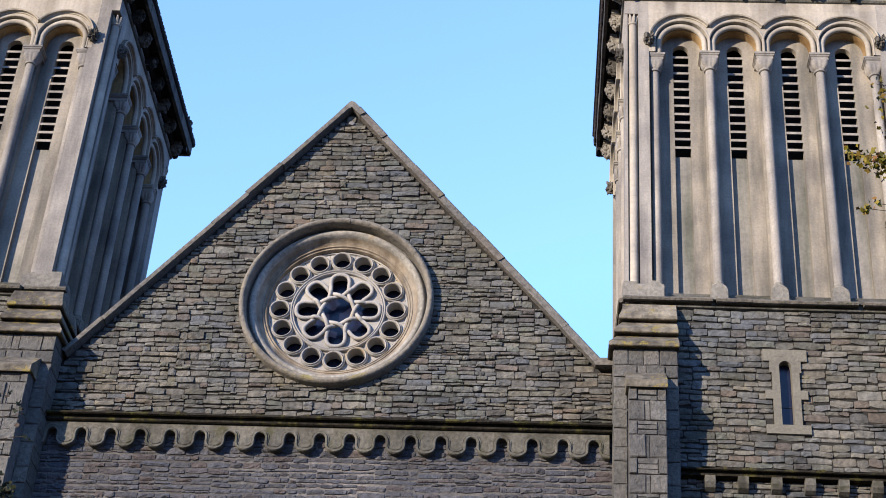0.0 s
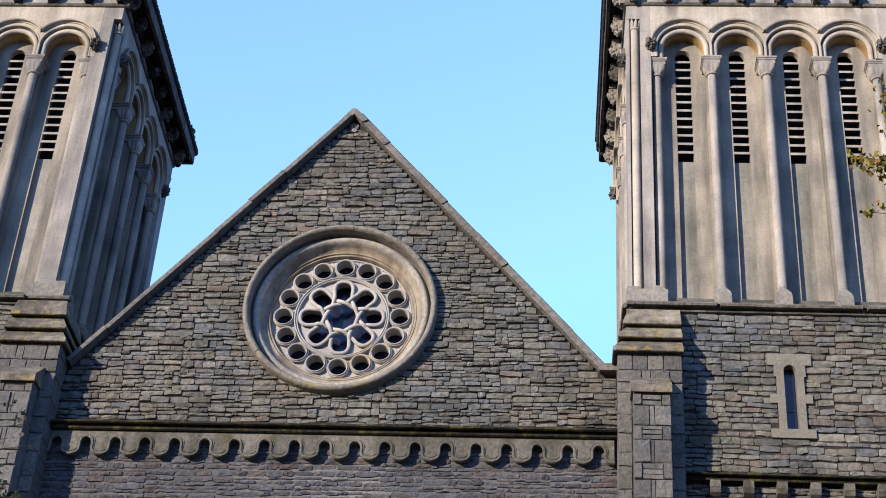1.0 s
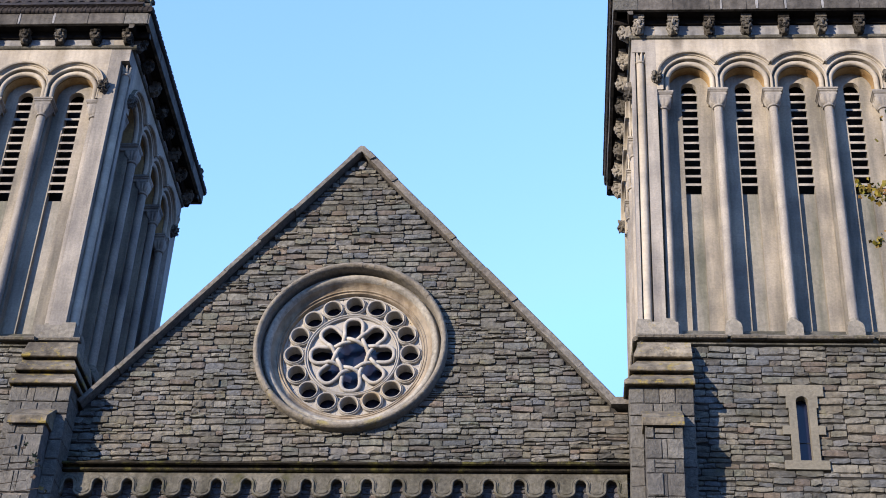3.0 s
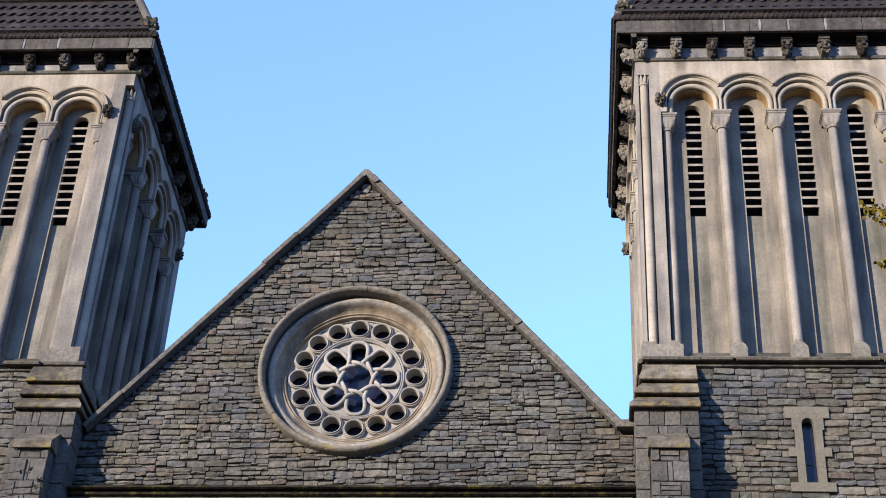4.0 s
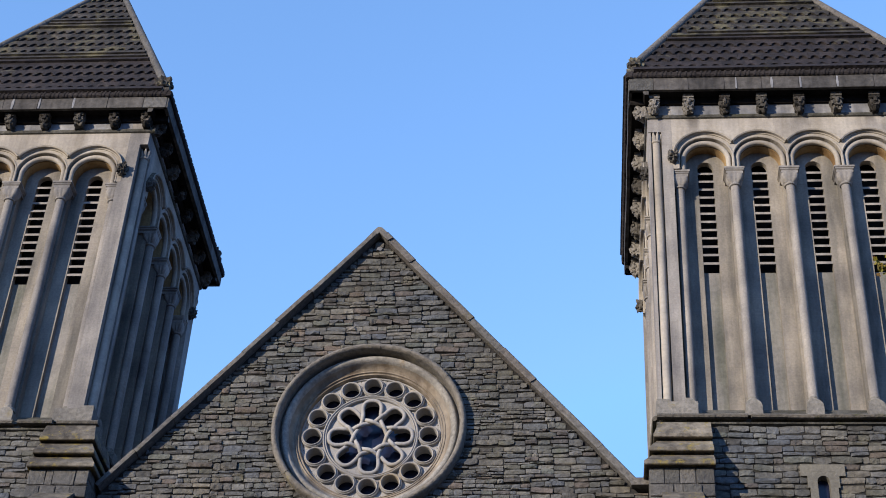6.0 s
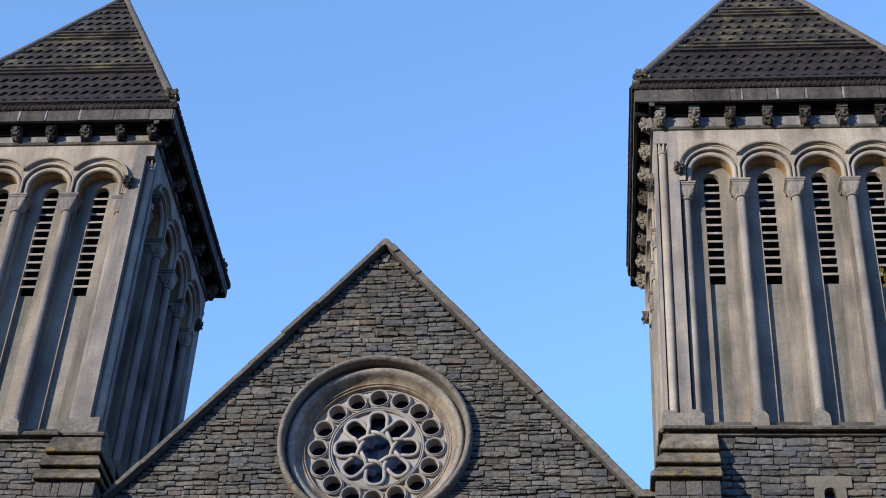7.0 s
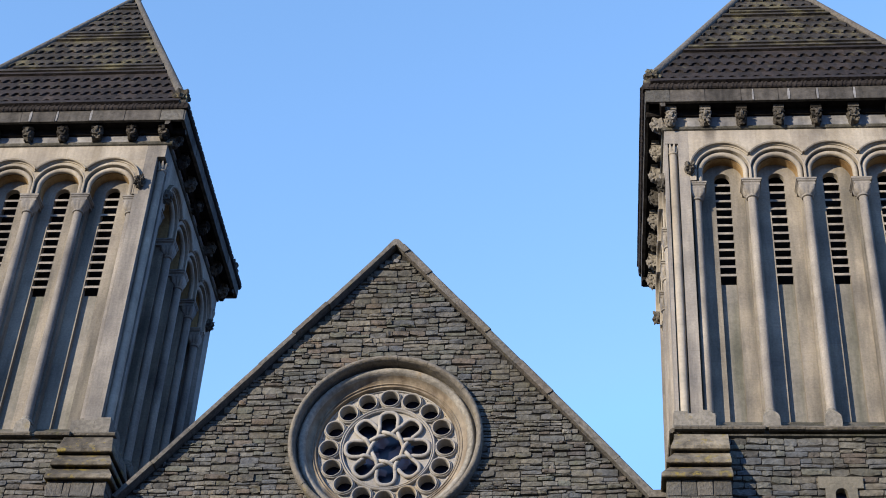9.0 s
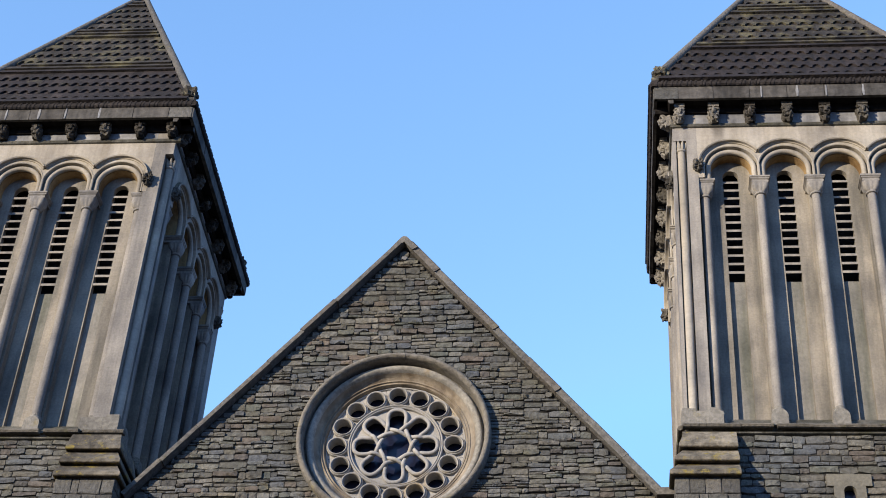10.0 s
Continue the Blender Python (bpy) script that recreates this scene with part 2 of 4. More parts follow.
def plain(name, colour, rough, spec=0.5):
    m, nt, bsdf = nodes_of(name)
    vec, _ = coords(nt)
    n = noise_tex(nt, vec, 3.0)
    nt.links.new(mix(nt, 1.0, colour, ramp(nt, n, [(0.3, (0.8, 0.8, 0.8)), (0.7, (1.2, 1.2, 1.2))]), "MULTIPLY"), bsdf.inputs["Base Color"])
    bsdf.inputs["Roughness"].default_value = rough
    bsdf.inputs["Specular IOR Level"].default_value = spec
    return m


GLASS = plain("leaded_glass", (0.006, 0.008, 0.022), 0.26, 0.6)
GLASS.node_tree.nodes["Principled BSDF"].inputs["IOR"].default_value = 1.35
IRON = plain("old_iron", (0.012, 0.012, 0.013), 0.6, 0.4)
# near-black fill for the belfry's inside, its darkness put into the colour
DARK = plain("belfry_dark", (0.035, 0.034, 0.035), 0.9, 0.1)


def leaf_material(name, tones):
    m, nt, bsdf = nodes_of(name)
    _, geo = coords(nt)
    col = ramp(nt, geo.outputs["Random Per Island"], [(k / (len(tones) - 1), c) for k, c in enumerate(tones)])
    nt.links.new(col, bsdf.inputs["Base Color"])
    bsdf.inputs["Roughness"].default_value = 0.6
    bsdf.inputs["Specular IOR Level"].default_value = 0.15
    return m


LEAF = leaf_material("autumn_leaf", [(0.085, 0.075, 0.008), (0.155, 0.118, 0.010), (0.065, 0.068, 0.009), (0.11, 0.048, 0.012), (0.14, 0.11, 0.012), (0.040, 0.034, 0.009)])
DARK_LEAF = leaf_material("dark_leaf", [(0.007, 0.010, 0.004), (0.016, 0.020, 0.007), (0.010, 0.012, 0.006), (0.024, 0.012, 0.007)])


# ---- mesh building ----
class Build:
    """Collects vertices and faces for one mesh."""

    def __init__(self):
        self.v, self.f = [], []

    def add(self, verts, faces):
        o = len(self.v)
        self.v += [tuple(p) for p in verts]
        self.f += [tuple(i + o for i in f) for f in faces]

    def box(self, x0, x1, y0, y1, z0, z1):
        self.add([(x, y, z) for x in (x0, x1) for y in (y0, y1) for z in (z0, z1)],
                 [(0, 1, 3, 2), (4, 6, 7, 5), (0, 4, 5, 1), (2, 3, 7, 6), (0, 2, 6, 4), (1, 5, 7, 3)])

    def prism(self, outline, z0, z1):
        """An upright prism on a plan outline that runs anticlockwise."""
        n = len(outline)
        self.add([(x, y, z0) for x, y in outline] + [(x, y, z1) for x, y in outline],
                 [(i, (i + 1) % n, n + (i + 1) % n, n + i) for i in range(n)] + [tuple(range(n))[::-1], tuple(range(n, 2 * n))])

    def slab(self, outline, y0, y1):
        """A slab with its outline in x and z (anticlockwise from the front), from y0 (front) to y1."""
        n = len(outline)
        self.add([(x, y0, z) for x, z in outline] + [(x, y1, z) for x, z in outline],
                 [tuple(range(n)), tuple(range(n, 2 * n))[::-1]] + [(i, n + i, n + (i + 1) % n, (i + 1) % n) for i in range(n)])

    def rings(self, rings, closed=True, caps=False):
        """Joins rings of equally many points."""
        n, verts, faces = len(rings[0]), [p for r in rings for p in r], []
        for k in range(len(rings) - 1):
            for i in range(n if closed else n - 1):
                j = (i + 1) % n
                faces.append((k * n + i, k * n + j, (k + 1) * n + j, (k + 1) * n + i))
        if caps:
            faces += [tuple(range(n))[::-1], tuple(range((len(rings) - 1) * n, len(rings) * n))]
        self.add(verts, faces)

    def lathe(self, profile, cx, cy, n=20, a0=0.0):
        """A turned upright body: profile of (radius, z)."""
        self.rings([[(cx + r * math.cos(a0 + 2 * math.pi * i / n), cy + r * math.sin(a0 + 2 * math.pi * i / n), z) for i in range(n)] for r, z in profile], caps=True)

    def tube(self, path, r, n=8, closed=False):
        """A round bar along a path."""
        pts, rings = [Vector(p) for p in path], []
        side = None
        for i, p in enumerate(pts):
            a = pts[i - 1] if (i or closed) else p
            b = pts[(i + 1) % len(pts)] if (i < len(pts) - 1 or closed) else p
            d = (b - a).normalized()
            ref = Vector((0, 1, 0)) if abs(d.y) < 0.9 else Vector((1, 0, 0))
            s = d.cross(ref).normalized()
            t = s.cross(d)
            rr = r[i] if isinstance(r, list) else r
            rings.append([p + rr * (math.cos(2 * math.pi * k / n) * s + math.sin(2 * math.pi * k / n) * t) for k in range(n)])
        if closed:
            rings.append(rings[0])
        self.rings(rings, caps=not closed)

    def arch(self, cx, half, foot, zc, r, top, y0, y1, n=20):
        """A wall piece with a round-headed opening: from x = cx - half to cx + half, from foot to top, radius r round the height zc."""
        arc = [(cx + r * math.cos(math.pi * i / n), zc + r * math.sin(math.pi * i / n)) for i in range(n + 1)]
        inner = [(cx + r, foot)] + arc + [(cx - r, foot)]
        outer = [(cx + half, foot), (cx + half, zc)]
        for x, z in arc[1:-1]:
            dx, dz = x - cx, z - zc
            k = min(half / abs(dx) if abs(dx) > 1e-6 else 1e9, (top - zc) / dz)
            outer.append((cx + dx * k, zc + dz * k))
        outer += [(cx - half, zc), (cx - half, foot)]
        m = len(inner)
        v = [(x, y, z) for y in (y0, y1) for x, z in inner] + [(x, y, z) for y in (y0, y1) for x, z in outer]
        f = []
        for i in range(m - 1):
            f.append((i, 2 * m + i, 2 * m + i + 1, i + 1))
            f.append((m + i, m + i + 1, 3 * m + i + 1, 3 * m + i))
            f.append((i, i + 1, m + i + 1, m + i))
            f.append((2 * m + i, 3 * m + i, 3 * m + i + 1, 2 * m + i + 1))
        f += [(0, m, 3 * m, 2 * m), (m - 1, 3 * m - 1, 4 * m - 1, 2 * m - 1)]
        self.add(v, f)
        # the two upper corners that the fan leaves open
        for s in (1, -1):
            ring = [p for p in outer if (p[0] - cx) * s > 0]
            side = [p for p in ring if abs(abs(p[0] - cx) - half) < 1e-6]
            up = [p for p in ring if abs(p[1] - top) < 1e-6]
            if side and up:
                a = max(side, key=lambda p: p[1])
                b = max(up, key=lambda p: (p[0] - cx) * s)
                tri = [a, (cx + s * half, top), b]
                self.slab(tri if s > 0 else tri[::-1], y0, y1)

    def mesh(self, name, material, smooth=None):
        me = bpy.data.meshes.new(name)
        me.from_pydata(self.v, [], self.f)
        bm = bmesh.new()
        bm.from_mesh(me)
        bmesh.ops.recalc_face_normals(bm, faces=bm.faces)
        bm.to_mesh(me)
        bm.free()
        me.materials.append(material)
        if smooth is not None:
            for p in me.polygons:
                p.use_smooth = True
            me.set_sharp_from_angle(angle=radians(smooth))
        me.update()
        return me


def place(name, me, parent=None, m=None, label="", kind=""):
    """One mesh object under a thing or a part (or on its own)."""
    ob = new(name, me)
    ob.parent = parent
    if m is not None:
        ob.matrix_basis = m
    return tagged(ob, label, kind=kind)


def thing(name, label, category, m=None, group="", kind=""):
    e = new(name)
    e.empty_display_size = 0.3
    if m is not None:
        e.matrix_basis = m
    return tagged(e, label, category, group, kind)


# ---- rubble stones ----
STONE_KINDS = []


def stone_kinds(count=28):
    """Rough-faced stones of unit width and height: back rim at y = 0, face at y = -1."""
    rng = random.Random(5)
    for _ in range(count):
        ring = []
        for x, z in ((-.5, -.5), (-.15, -.5), (.2, -.5), (.5, -.5), (.5, 0.05), (.5, .5), (.15, .5), (-.2, .5), (-.5, .5), (-.5, 0)):
            corner = abs(x) == .5 and abs(z) == .5
            ring.append((x * (1 - rng.uniform(0, .09 if corner else .03)), z * (1 - (rng.uniform(0, .40) if corner else rng.uniform(-.14, .18)))))
        b = Build()
        n = len(ring)
        front = [(x * rng.uniform(.965, .995), -rng.uniform(.6, .95), z * rng.uniform(.80, .94)) for x, z in ring]
        mid = [(rng.uniform(-.3, -.1), -rng.uniform(.7, 1.25), rng.uniform(-.2, .2)), (rng.uniform(.1, .3), -rng.uniform(.7, 1.25), rng.uniform(-.2, .2))]
        v = [(x, 0, z) for x, z in ring] + front + mid
        f = [(i, (i + 1) % n, n + (i + 1) % n, n + i) for i in range(n)]
        a, c = 2 * n, 2 * n + 1
        for i in range(n):
            j = (i + 1) % n
            f.append((n + i, n + j, c if (front[i][0] + front[j][0]) > 0 else a))
        f += [(n + 1, c, a), (n + 6, a, c)]
        b.add(v, f)
        STONE_KINDS.append((v, f, b.mesh("stone", RUBBLE)))


stone_kinds()


def courses(x0, x1, z0, z1, rng, spans, low=0.056, high=0.148, short=0.12, long=0.46):
    """Broken courses of stones. spans(za, zb) gives the stretches of x that are wall at that height. Gives (x, z, width, height)."""
    out, z = [], z0
    while z < z1 - 0.04:
        band = min(rng.uniform(.26, .44), z1 - z)
        if z1 - z - band < .1:
            band = z1 - z
        x = x0 + rng.uniform(-.6, 0)
        while x < x1:
            chunk = rng.uniform(.45, 1.5)
            rows, left = [], band
            while left > 1e-6:
                h = rng.uniform(low, high) if rng.random() > .2 else rng.uniform(low * .7, low * 1.2)
                h = left if left - h < low * .8 else h
                rows.append(h)
                left -= h
            zz = z
            for h in rows:
                for a, b in spans(zz, zz + h):
                    a, b = max(a, x), min(b, x + chunk)
                    q = a
                    while q < b - 0.02:
                        w = rng.uniform(short, long) * (0.62 + 2.6 * h)
                        if b - (q + w) < 0.12:
                            w = b - q
                        out.append((q + w / 2, zz + h / 2 + rng.uniform(-.013, .013), w, h))
                        q += w
                zz += h
            x += chunk
        z += band
    return out


def lay_stones(stones, parent, y, rng, own, joint=0.006, proud=(0.012, 0.066), material=None):
    """The stones for which own() holds become objects, up to 300; the others are joined."""
    rest, made = Build(), 0
    for x, z, w, h in stones:
        v, f, me = rng.choice(STONE_KINDS)
        sx, sy, sz = max(.03, w - joint * .4), rng.uniform(*proud), max(.03, h - joint * 1.5)
        if rng.random() < 0.5:
            sx = -sx
        tip = rng.gauss(0, 2.0)
        if own(x, z) and made < 300:
            place("stone", me, parent, Matrix.LocRotScale((x, y, z), Euler((0, radians(tip), 0)), (sx, sy, sz)))
            made += 1
        else:
            c, s = math.cos(radians(tip)), math.sin(radians(tip))
            ff = f if sx > 0 else [q[::-1] for q in f]
            rest.add([(x + c * px * sx + s * pz * sz, y + py * sy, z - s * px * sx + c * pz * sz) for px, py, pz in v], ff)
    if rest.v:
        me = bpy.data.meshes.new("rubble_infill")
        me.from_pydata(rest.v, [], rest.f)
        me.materials.append(material or RUBBLE)
        place("rubble_infill", me, parent, kind="stuff")


# ---- ground and the body of the nave ----
# unseen plain sheet that also serves as a reflector for the front
b = Build()
b.add([(-2500, -2500, 0), (2500, -2500, 0), (2500, 2500, 0), (-2500, 2500, 0)], [(0, 1, 2, 3)])
tagged(place("ground", b.mesh("ground", GROUND)), "unseen ground before the church, toned to bounce light", "ground", kind="structure")

AXIS, ROSE_Z = -3.88, 17.3
b = Build()
b.box(-8.6, 0.85, 0.85, 24, 0, 15.9)
tagged(place("wall_nave", b.mesh("wall_nave", MORTAR)), "plain rubble side walls of the nave", "wall", kind="structure")
b = Build()
b.slab([(AXIS - 4.8, 15.6), (AXIS + 4.8, 15.6), (AXIS - .06, 21.4)], 0.78, 24)
tagged(place("nave_roof", b.mesh("nave_roof", SLATE)), "slate nave roof behind the gable", "roof", kind="structure")

# ---- the gable wall ----
# Heights and widths here are taken from the middle of the rose window; the old front leans a little to one side.
LEANING = Matrix.Translation((AXIS, 0, ROSE_Z)) @ pose(0, 0, 0, 0, -1.2, 0)
# underside of the coping on each slope: height at the rose's axis and pitch
SLOPES = {1: (4.345, 1.218), -1: (4.39, 1.195)}
TIP, RIDGE = -0.019, 4.367         # where the two slopes meet
FOOT = -1.36


def gable_edges(z):
    """Where the two slopes of the gable cut the height z."""
    if z < FOOT:
        return -4.93, 4.93
    return tuple(max(-4.93, min(4.93, s * (SLOPES[s][0] - z) / SLOPES[s][1])) for s in (-1, 1))


b = Build()
hole = 1.66
n = 64
outline = [(-4.93, -17.0), (4.93, -17.0), (4.93, SLOPES[1][0] - 4.93 * SLOPES[1][1]), (TIP, RIDGE), (-4.93, SLOPES[-1][0] - 4.93 * SLOPES[-1][1])]


def rim(a):
    """The edge of the gable in the direction a from the rose's middle."""
    best = 1e9
    dx, dz = math.cos(a), math.sin(a)
    for (x1, z1), (x2, z2) in zip(outline, outline[1:] + outline[:1]):
        ex, ez = x2 - x1, z2 - z1
        det = dx * -ez + dz * ex
        if abs(det) < 1e-9:
            continue
        t = (x1 * -ez + z1 * ex) / det
        s = (dx * z1 - dz * x1) / det
        if t > 0 and -1e-6 <= s <= 1 + 1e-6:
            best = min(best, t)
    return best * dx, best * dz


angles = sorted([2 * math.pi * i / n for i in range(n)] + [math.atan2(z, x) % (2 * math.pi) for x, z in outline])
inner = [(hole * math.cos(a), hole * math.sin(a)) for a in angles]
outer = [rim(a) for a in angles]
k = len(angles)
b.add([(x, y, z) for y in (0.03, 0.8) for x, z in inner] + [(x, y, z) for y in (0.03, 0.8) for x, z in outer],
      [q for i in range(k) for j in [(i + 1) % k] for q in ((i, 2 * k + i, 2 * k + j, j), (k + i, k + j, 3 * k + j, 3 * k + i), (i, j, k + j, k + i), (2 * k + i, 3 * k + i, 3 * k + j, 2 * k + j))])
gable = tagged(place("wall_gable", b.mesh("wall_gable", MORTAR), m=LEANING), "gabled front of grey-brown coursed rubble stone", "wall", kind="structure")


def gable_spans(za, zb):
    z = (za + zb) / 2
    left, right = gable_edges(zb)
    if z < -3.6 or abs(z) > 1.70:
        return [(left + .01, right - .01)]
    c = math.sqrt(1.70 ** 2 - z * z)
    return [(left + .01, -c), (c, right - .01)]


rng = random.Random(11)
gable_stones = courses(-4.9, 4.9, -2.42, RIDGE - 0.12, rng, gable_spans)
foot_stones = courses(-4.9, 4.9, -4.6, -2.62, rng, lambda za, zb: [(-4.9, 4.9)], low=0.06, high=0.14)

# coping stones, the kneeler at the foot and the saddle stone
LEN = 0.91
for side, th, lip in ((1, .152, -.10), (-1, .105, -.165)):
    foot, pitch = SLOPES[side]
    slope = math.atan(pitch)
    b = Build()
    b.add([(x, y, z) for x in (0.004, LEN - 0.004) for y, z in ((lip - .012, 0), (lip - .016, .028), (lip, .034), (lip, th * .84), (lip + .03, th), (0.9, th), (0.9, 0))],
          [tuple(range(7)), tuple(range(13, 6, -1))] + [(i, 7 + i, 7 + (i + 1) % 7, (i + 1) % 7) for i in range(7)])
    cope = b.mesh("coping_stone", COPING)
    d = Vector((side * math.cos(slope), 0, -math.sin(slope)))
    for i in range(8):
        o = Vector((TIP, 0, foot - side * TIP * pitch)) + d * (0.06 + i * LEN)
        turn = Matrix.Translation(o) @ pose(0, 0, 0, 0, math.degrees(slope), 0)
        if side < 0:
            turn = Matrix.Translation(o) @ Matrix.Scale(-1, 4, (1, 0, 0)) @ pose(0, 0, 0, 0, math.degrees(slope), 0)
        place("coping_stone", cope, gable, turn @ Matrix.Translation((0, rng.uniform(-.014, .014), rng.uniform(-.012, .010))) @ pose(0, 0, 0, 0, rng.uniform(-.35, .35), rng.uniform(-.3, .3)))
b = Build()
b.slab([(x + TIP, z + RIDGE) for x, z in [(-.17, -.20), (0, .0), (.17, -.20), (.27, -.14), (.05, .12), (-.02, .14), (-.06, .11), (-.25, -.14)]], -0.15, 0.92)
place("saddle_stone", b.mesh("saddle_stone", COPING), gable)
b = Build()
b.slab([(-.07, 4.03), (.01, 4.0), (.05, 4.05), (.02, 4.085), (-.05, 4.09)], -.03, .04)
place("stone", b.mesh("stone", LIMED), gable)
b = Build()
b.box(4.63, 5.0, -0.11, 0.85, -1.34, -1.20)
place("kneeler_stone", b.mesh("kneeler_stone", COPING), gable)

# ---- corbel table under the gable ----
table = thing("corbel_table", "mossy stone string over a row of small round corbel arches", "corbel table", Matrix.Translation((AXIS, 0, ROSE_Z - .06)) @ pose(0, 0, 0, 0, -.55, 0))
b = Build()
b.rings([[(x, -0.02, -2.34 + w), (x, -0.20 + w, -2.42 + w), (x, -0.27 - w, -2.455 + w), (x, -0.285, -2.50), (x, -0.25, -2.515), (x, -0.225, -2.455), (x, -0.18, -2.475), (x, -0.178, -2.545), (x, -0.20, -2.55), (x, -0.20, -2.585), (x, -0.17, -2.60), (x, 0.02, -2.60)] for x, w in [(-4.92 + .246 * q, .012 * math.sin(q * 2.7) + .01 * math.sin(q * 5.1)) for q in range(41)]], caps=True)
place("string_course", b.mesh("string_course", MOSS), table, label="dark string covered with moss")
STEP = 0.516
r1 = 0.112
path = [(-STEP / 2, -3.055)]
path += [(-STEP / 2 + (STEP / 2 - r1) * math.sin(a), -2.94 - .115 * math.cos(a)) for a in [math.pi / 2 * i / 6 for i in range(1, 7)]]
path += [(-r1 * math.cos(a), -2.845 + .125 * math.sin(a)) for a in [math.pi * i / 12 for i in range(13)]]
path += [(-x, z) for x, z in path[:7][::-1]]
b = Build()
top = -2.603
for (xa, za), (xb, zb) in zip(path, path[1:]):
    if abs(xb - xa) > 1e-6:
        b.add([(xa, -.13, za), (xb, -.13, zb), (xb, -.13, top), (xa, -.13, top)], [(0, 1, 2, 3)])
    b.add([(xa, -.13, za), (xb, -.13, zb), (xb, .02, zb), (xa, .02, za)], [(0, 3, 2, 1)])
b.tube([(x, -.140, z + 0.010) for x, z in path], 0.026, 6)
inner_path = [(-STEP / 2, -2.985)] + [(-STEP / 2 + (STEP / 2 - r1 - .03) * math.sin(a), -2.90 - .085 * math.cos(a)) for a in [math.pi / 2 * i / 5 for i in range(1, 6)]] + [(-(r1 + .045) * math.cos(a), -2.845 + .172 * math.sin(a)) for a in [math.pi * i / 10 for i in range(1, 6)]]
inner_path += [(-x, z) for x, z in inner_path[::-1][1:]]
b.tube([(x, -.132, z) for x, z in inner_path], 0.013, 5)
arch_mesh = b.mesh("corbel_arch", GREYED, 40)
for i in range(19):
    place("corbel_arch", arch_mesh, table, Matrix.Translation((-4.668 + i * STEP, 0, 0)))

# ---- rose window ----
rose = thing("rose_window", "round limestone rose window with interlaced petals and sixteen roundels", "window", LEANING @ Matrix.Translation((0, 0, -.05)) @ Matrix.Diagonal((1.02, 1, 1.02, 1)))


def ring(profile, seg=96):
    bb = Build()
    bb.rings([[(r * math.cos(2 * math.pi * i / seg), y, r * math.sin(2 * math.pi * i / seg)) for i in range(seg)] for r, y in profile])
    return bb


b = Build()
half = math.pi / 36 - .0004
prof = [(1.603, .14), (1.726, .14)] + [(1.665 + .060 * math.cos(a), -.110 - .095 * math.sin(a)) for a in [math.pi * q / 10 for q in range(11)]]
b.rings([[(r * math.sin(a), y, r * math.cos(a)) for r, y in prof] for a in [half * (q / 3 - 1) for q in range(7)]], caps=True)
voussoir = b.mesh("hood_stone", HOOD, 35)
hood_ring = place("hood_ring", ring([(1.612, .13), (1.612, -.11), (1.665, -.185), (1.716, -.12), (1.72, .13)]).mesh("hood_ring", MORTAR, 35), rose, label="weathered outer hood moulding")
rq = random.Random(8)
for q in range(36):
    place("hood_stone", voussoir, hood_ring, pose(0, rq.uniform(-.006, .006), 0, 0, 10 * q, 0))
reveal = place("reveal", ring([(1.64, .14), (1.60, .10), (1.584, .095), (1.578, .06), (1.572, .052), (1.566, .03), (1.547, .006), (1.52, -.005), (1.495, .0), (1.472, .018), (1.453, .045), (1.437, .08), (1.421, .115), (1.40, .15), (1.375, .175), (1.345, .194), (1.338, .182), (1.322, .182), (1.314, .196), (1.308, .212), (1.296, .214), (1.290, .204), (1.276, .206), (1.268, .225), (1.262, .245), (1.255, .27), (1.255, .62)]).mesh("reveal", MOULDED, 35), rose, label="moulded limestone reveal")
reveal.data.materials.append(BROWNED)
for p in reveal.data.polygons:
    if math.hypot(p.center.x, p.center.z) < 1.43:
        p.material_index = 1
FACE, PLATE, BACK = 0.27, 0.312, 0.47
R_IN, R_MID, R_HOLE = 0.830, 1.040, 0.152
R_OUT = 1.262
b = Build()
for s in range(16):
    a0 = 2 * math.pi * s / 16
    cx, cz, m = R_MID * math.cos(a0), R_MID * math.sin(a0), 24
    hole_pts, edge_pts = [], []
    for i in range(m):
        a = a0 + 2 * math.pi * i / m
        dx, dz = math.cos(a), math.sin(a)
        t = 0.0
        while t < 0.6:                       # walk out to the edge of this sixteenth
            t += 0.004
            x, z = cx + t * dx, cz + t * dz
            r, w = math.hypot(x, z), (math.atan2(z, x) - a0 + math.pi) % (2 * math.pi) - math.pi
            if r > R_OUT or r < R_IN or abs(w) > math.pi / 16:
                break
        hole_pts.append((cx + R_HOLE * dx, cz + R_HOLE * dz))
        edge_pts.append((x, z))
    b.add([(x, y, z) for y in (PLATE, BACK) for x, z in hole_pts] + [(x, PLATE, z) for x, z in edge_pts],
          [q for i in range(m) for j in [(i + 1) % m] for q in ((i, j, 2 * m + j, 2 * m + i), (i, m + i, m + j, j))])
place("tracery_plate", b.mesh("tracery_plate", DRESSED, 30), rose)
roundel = ring([(.151, BACK), (.151, FACE - .022), (.157, FACE - .042), (.168, FACE - .048), (.179, FACE - .036), (.183, FACE - .014), (.188, FACE - .022), (.196, FACE - .020), (.201, FACE - .006), (.202, PLATE + .01)], 32).mesh("roundel", DRESSED, 50)
for s in range(16):
    a0 = 2 * math.pi * s / 16
    place("roundel", roundel, rose, Matrix.Translation((R_MID * math.cos(a0), 0, R_MID * math.sin(a0))))
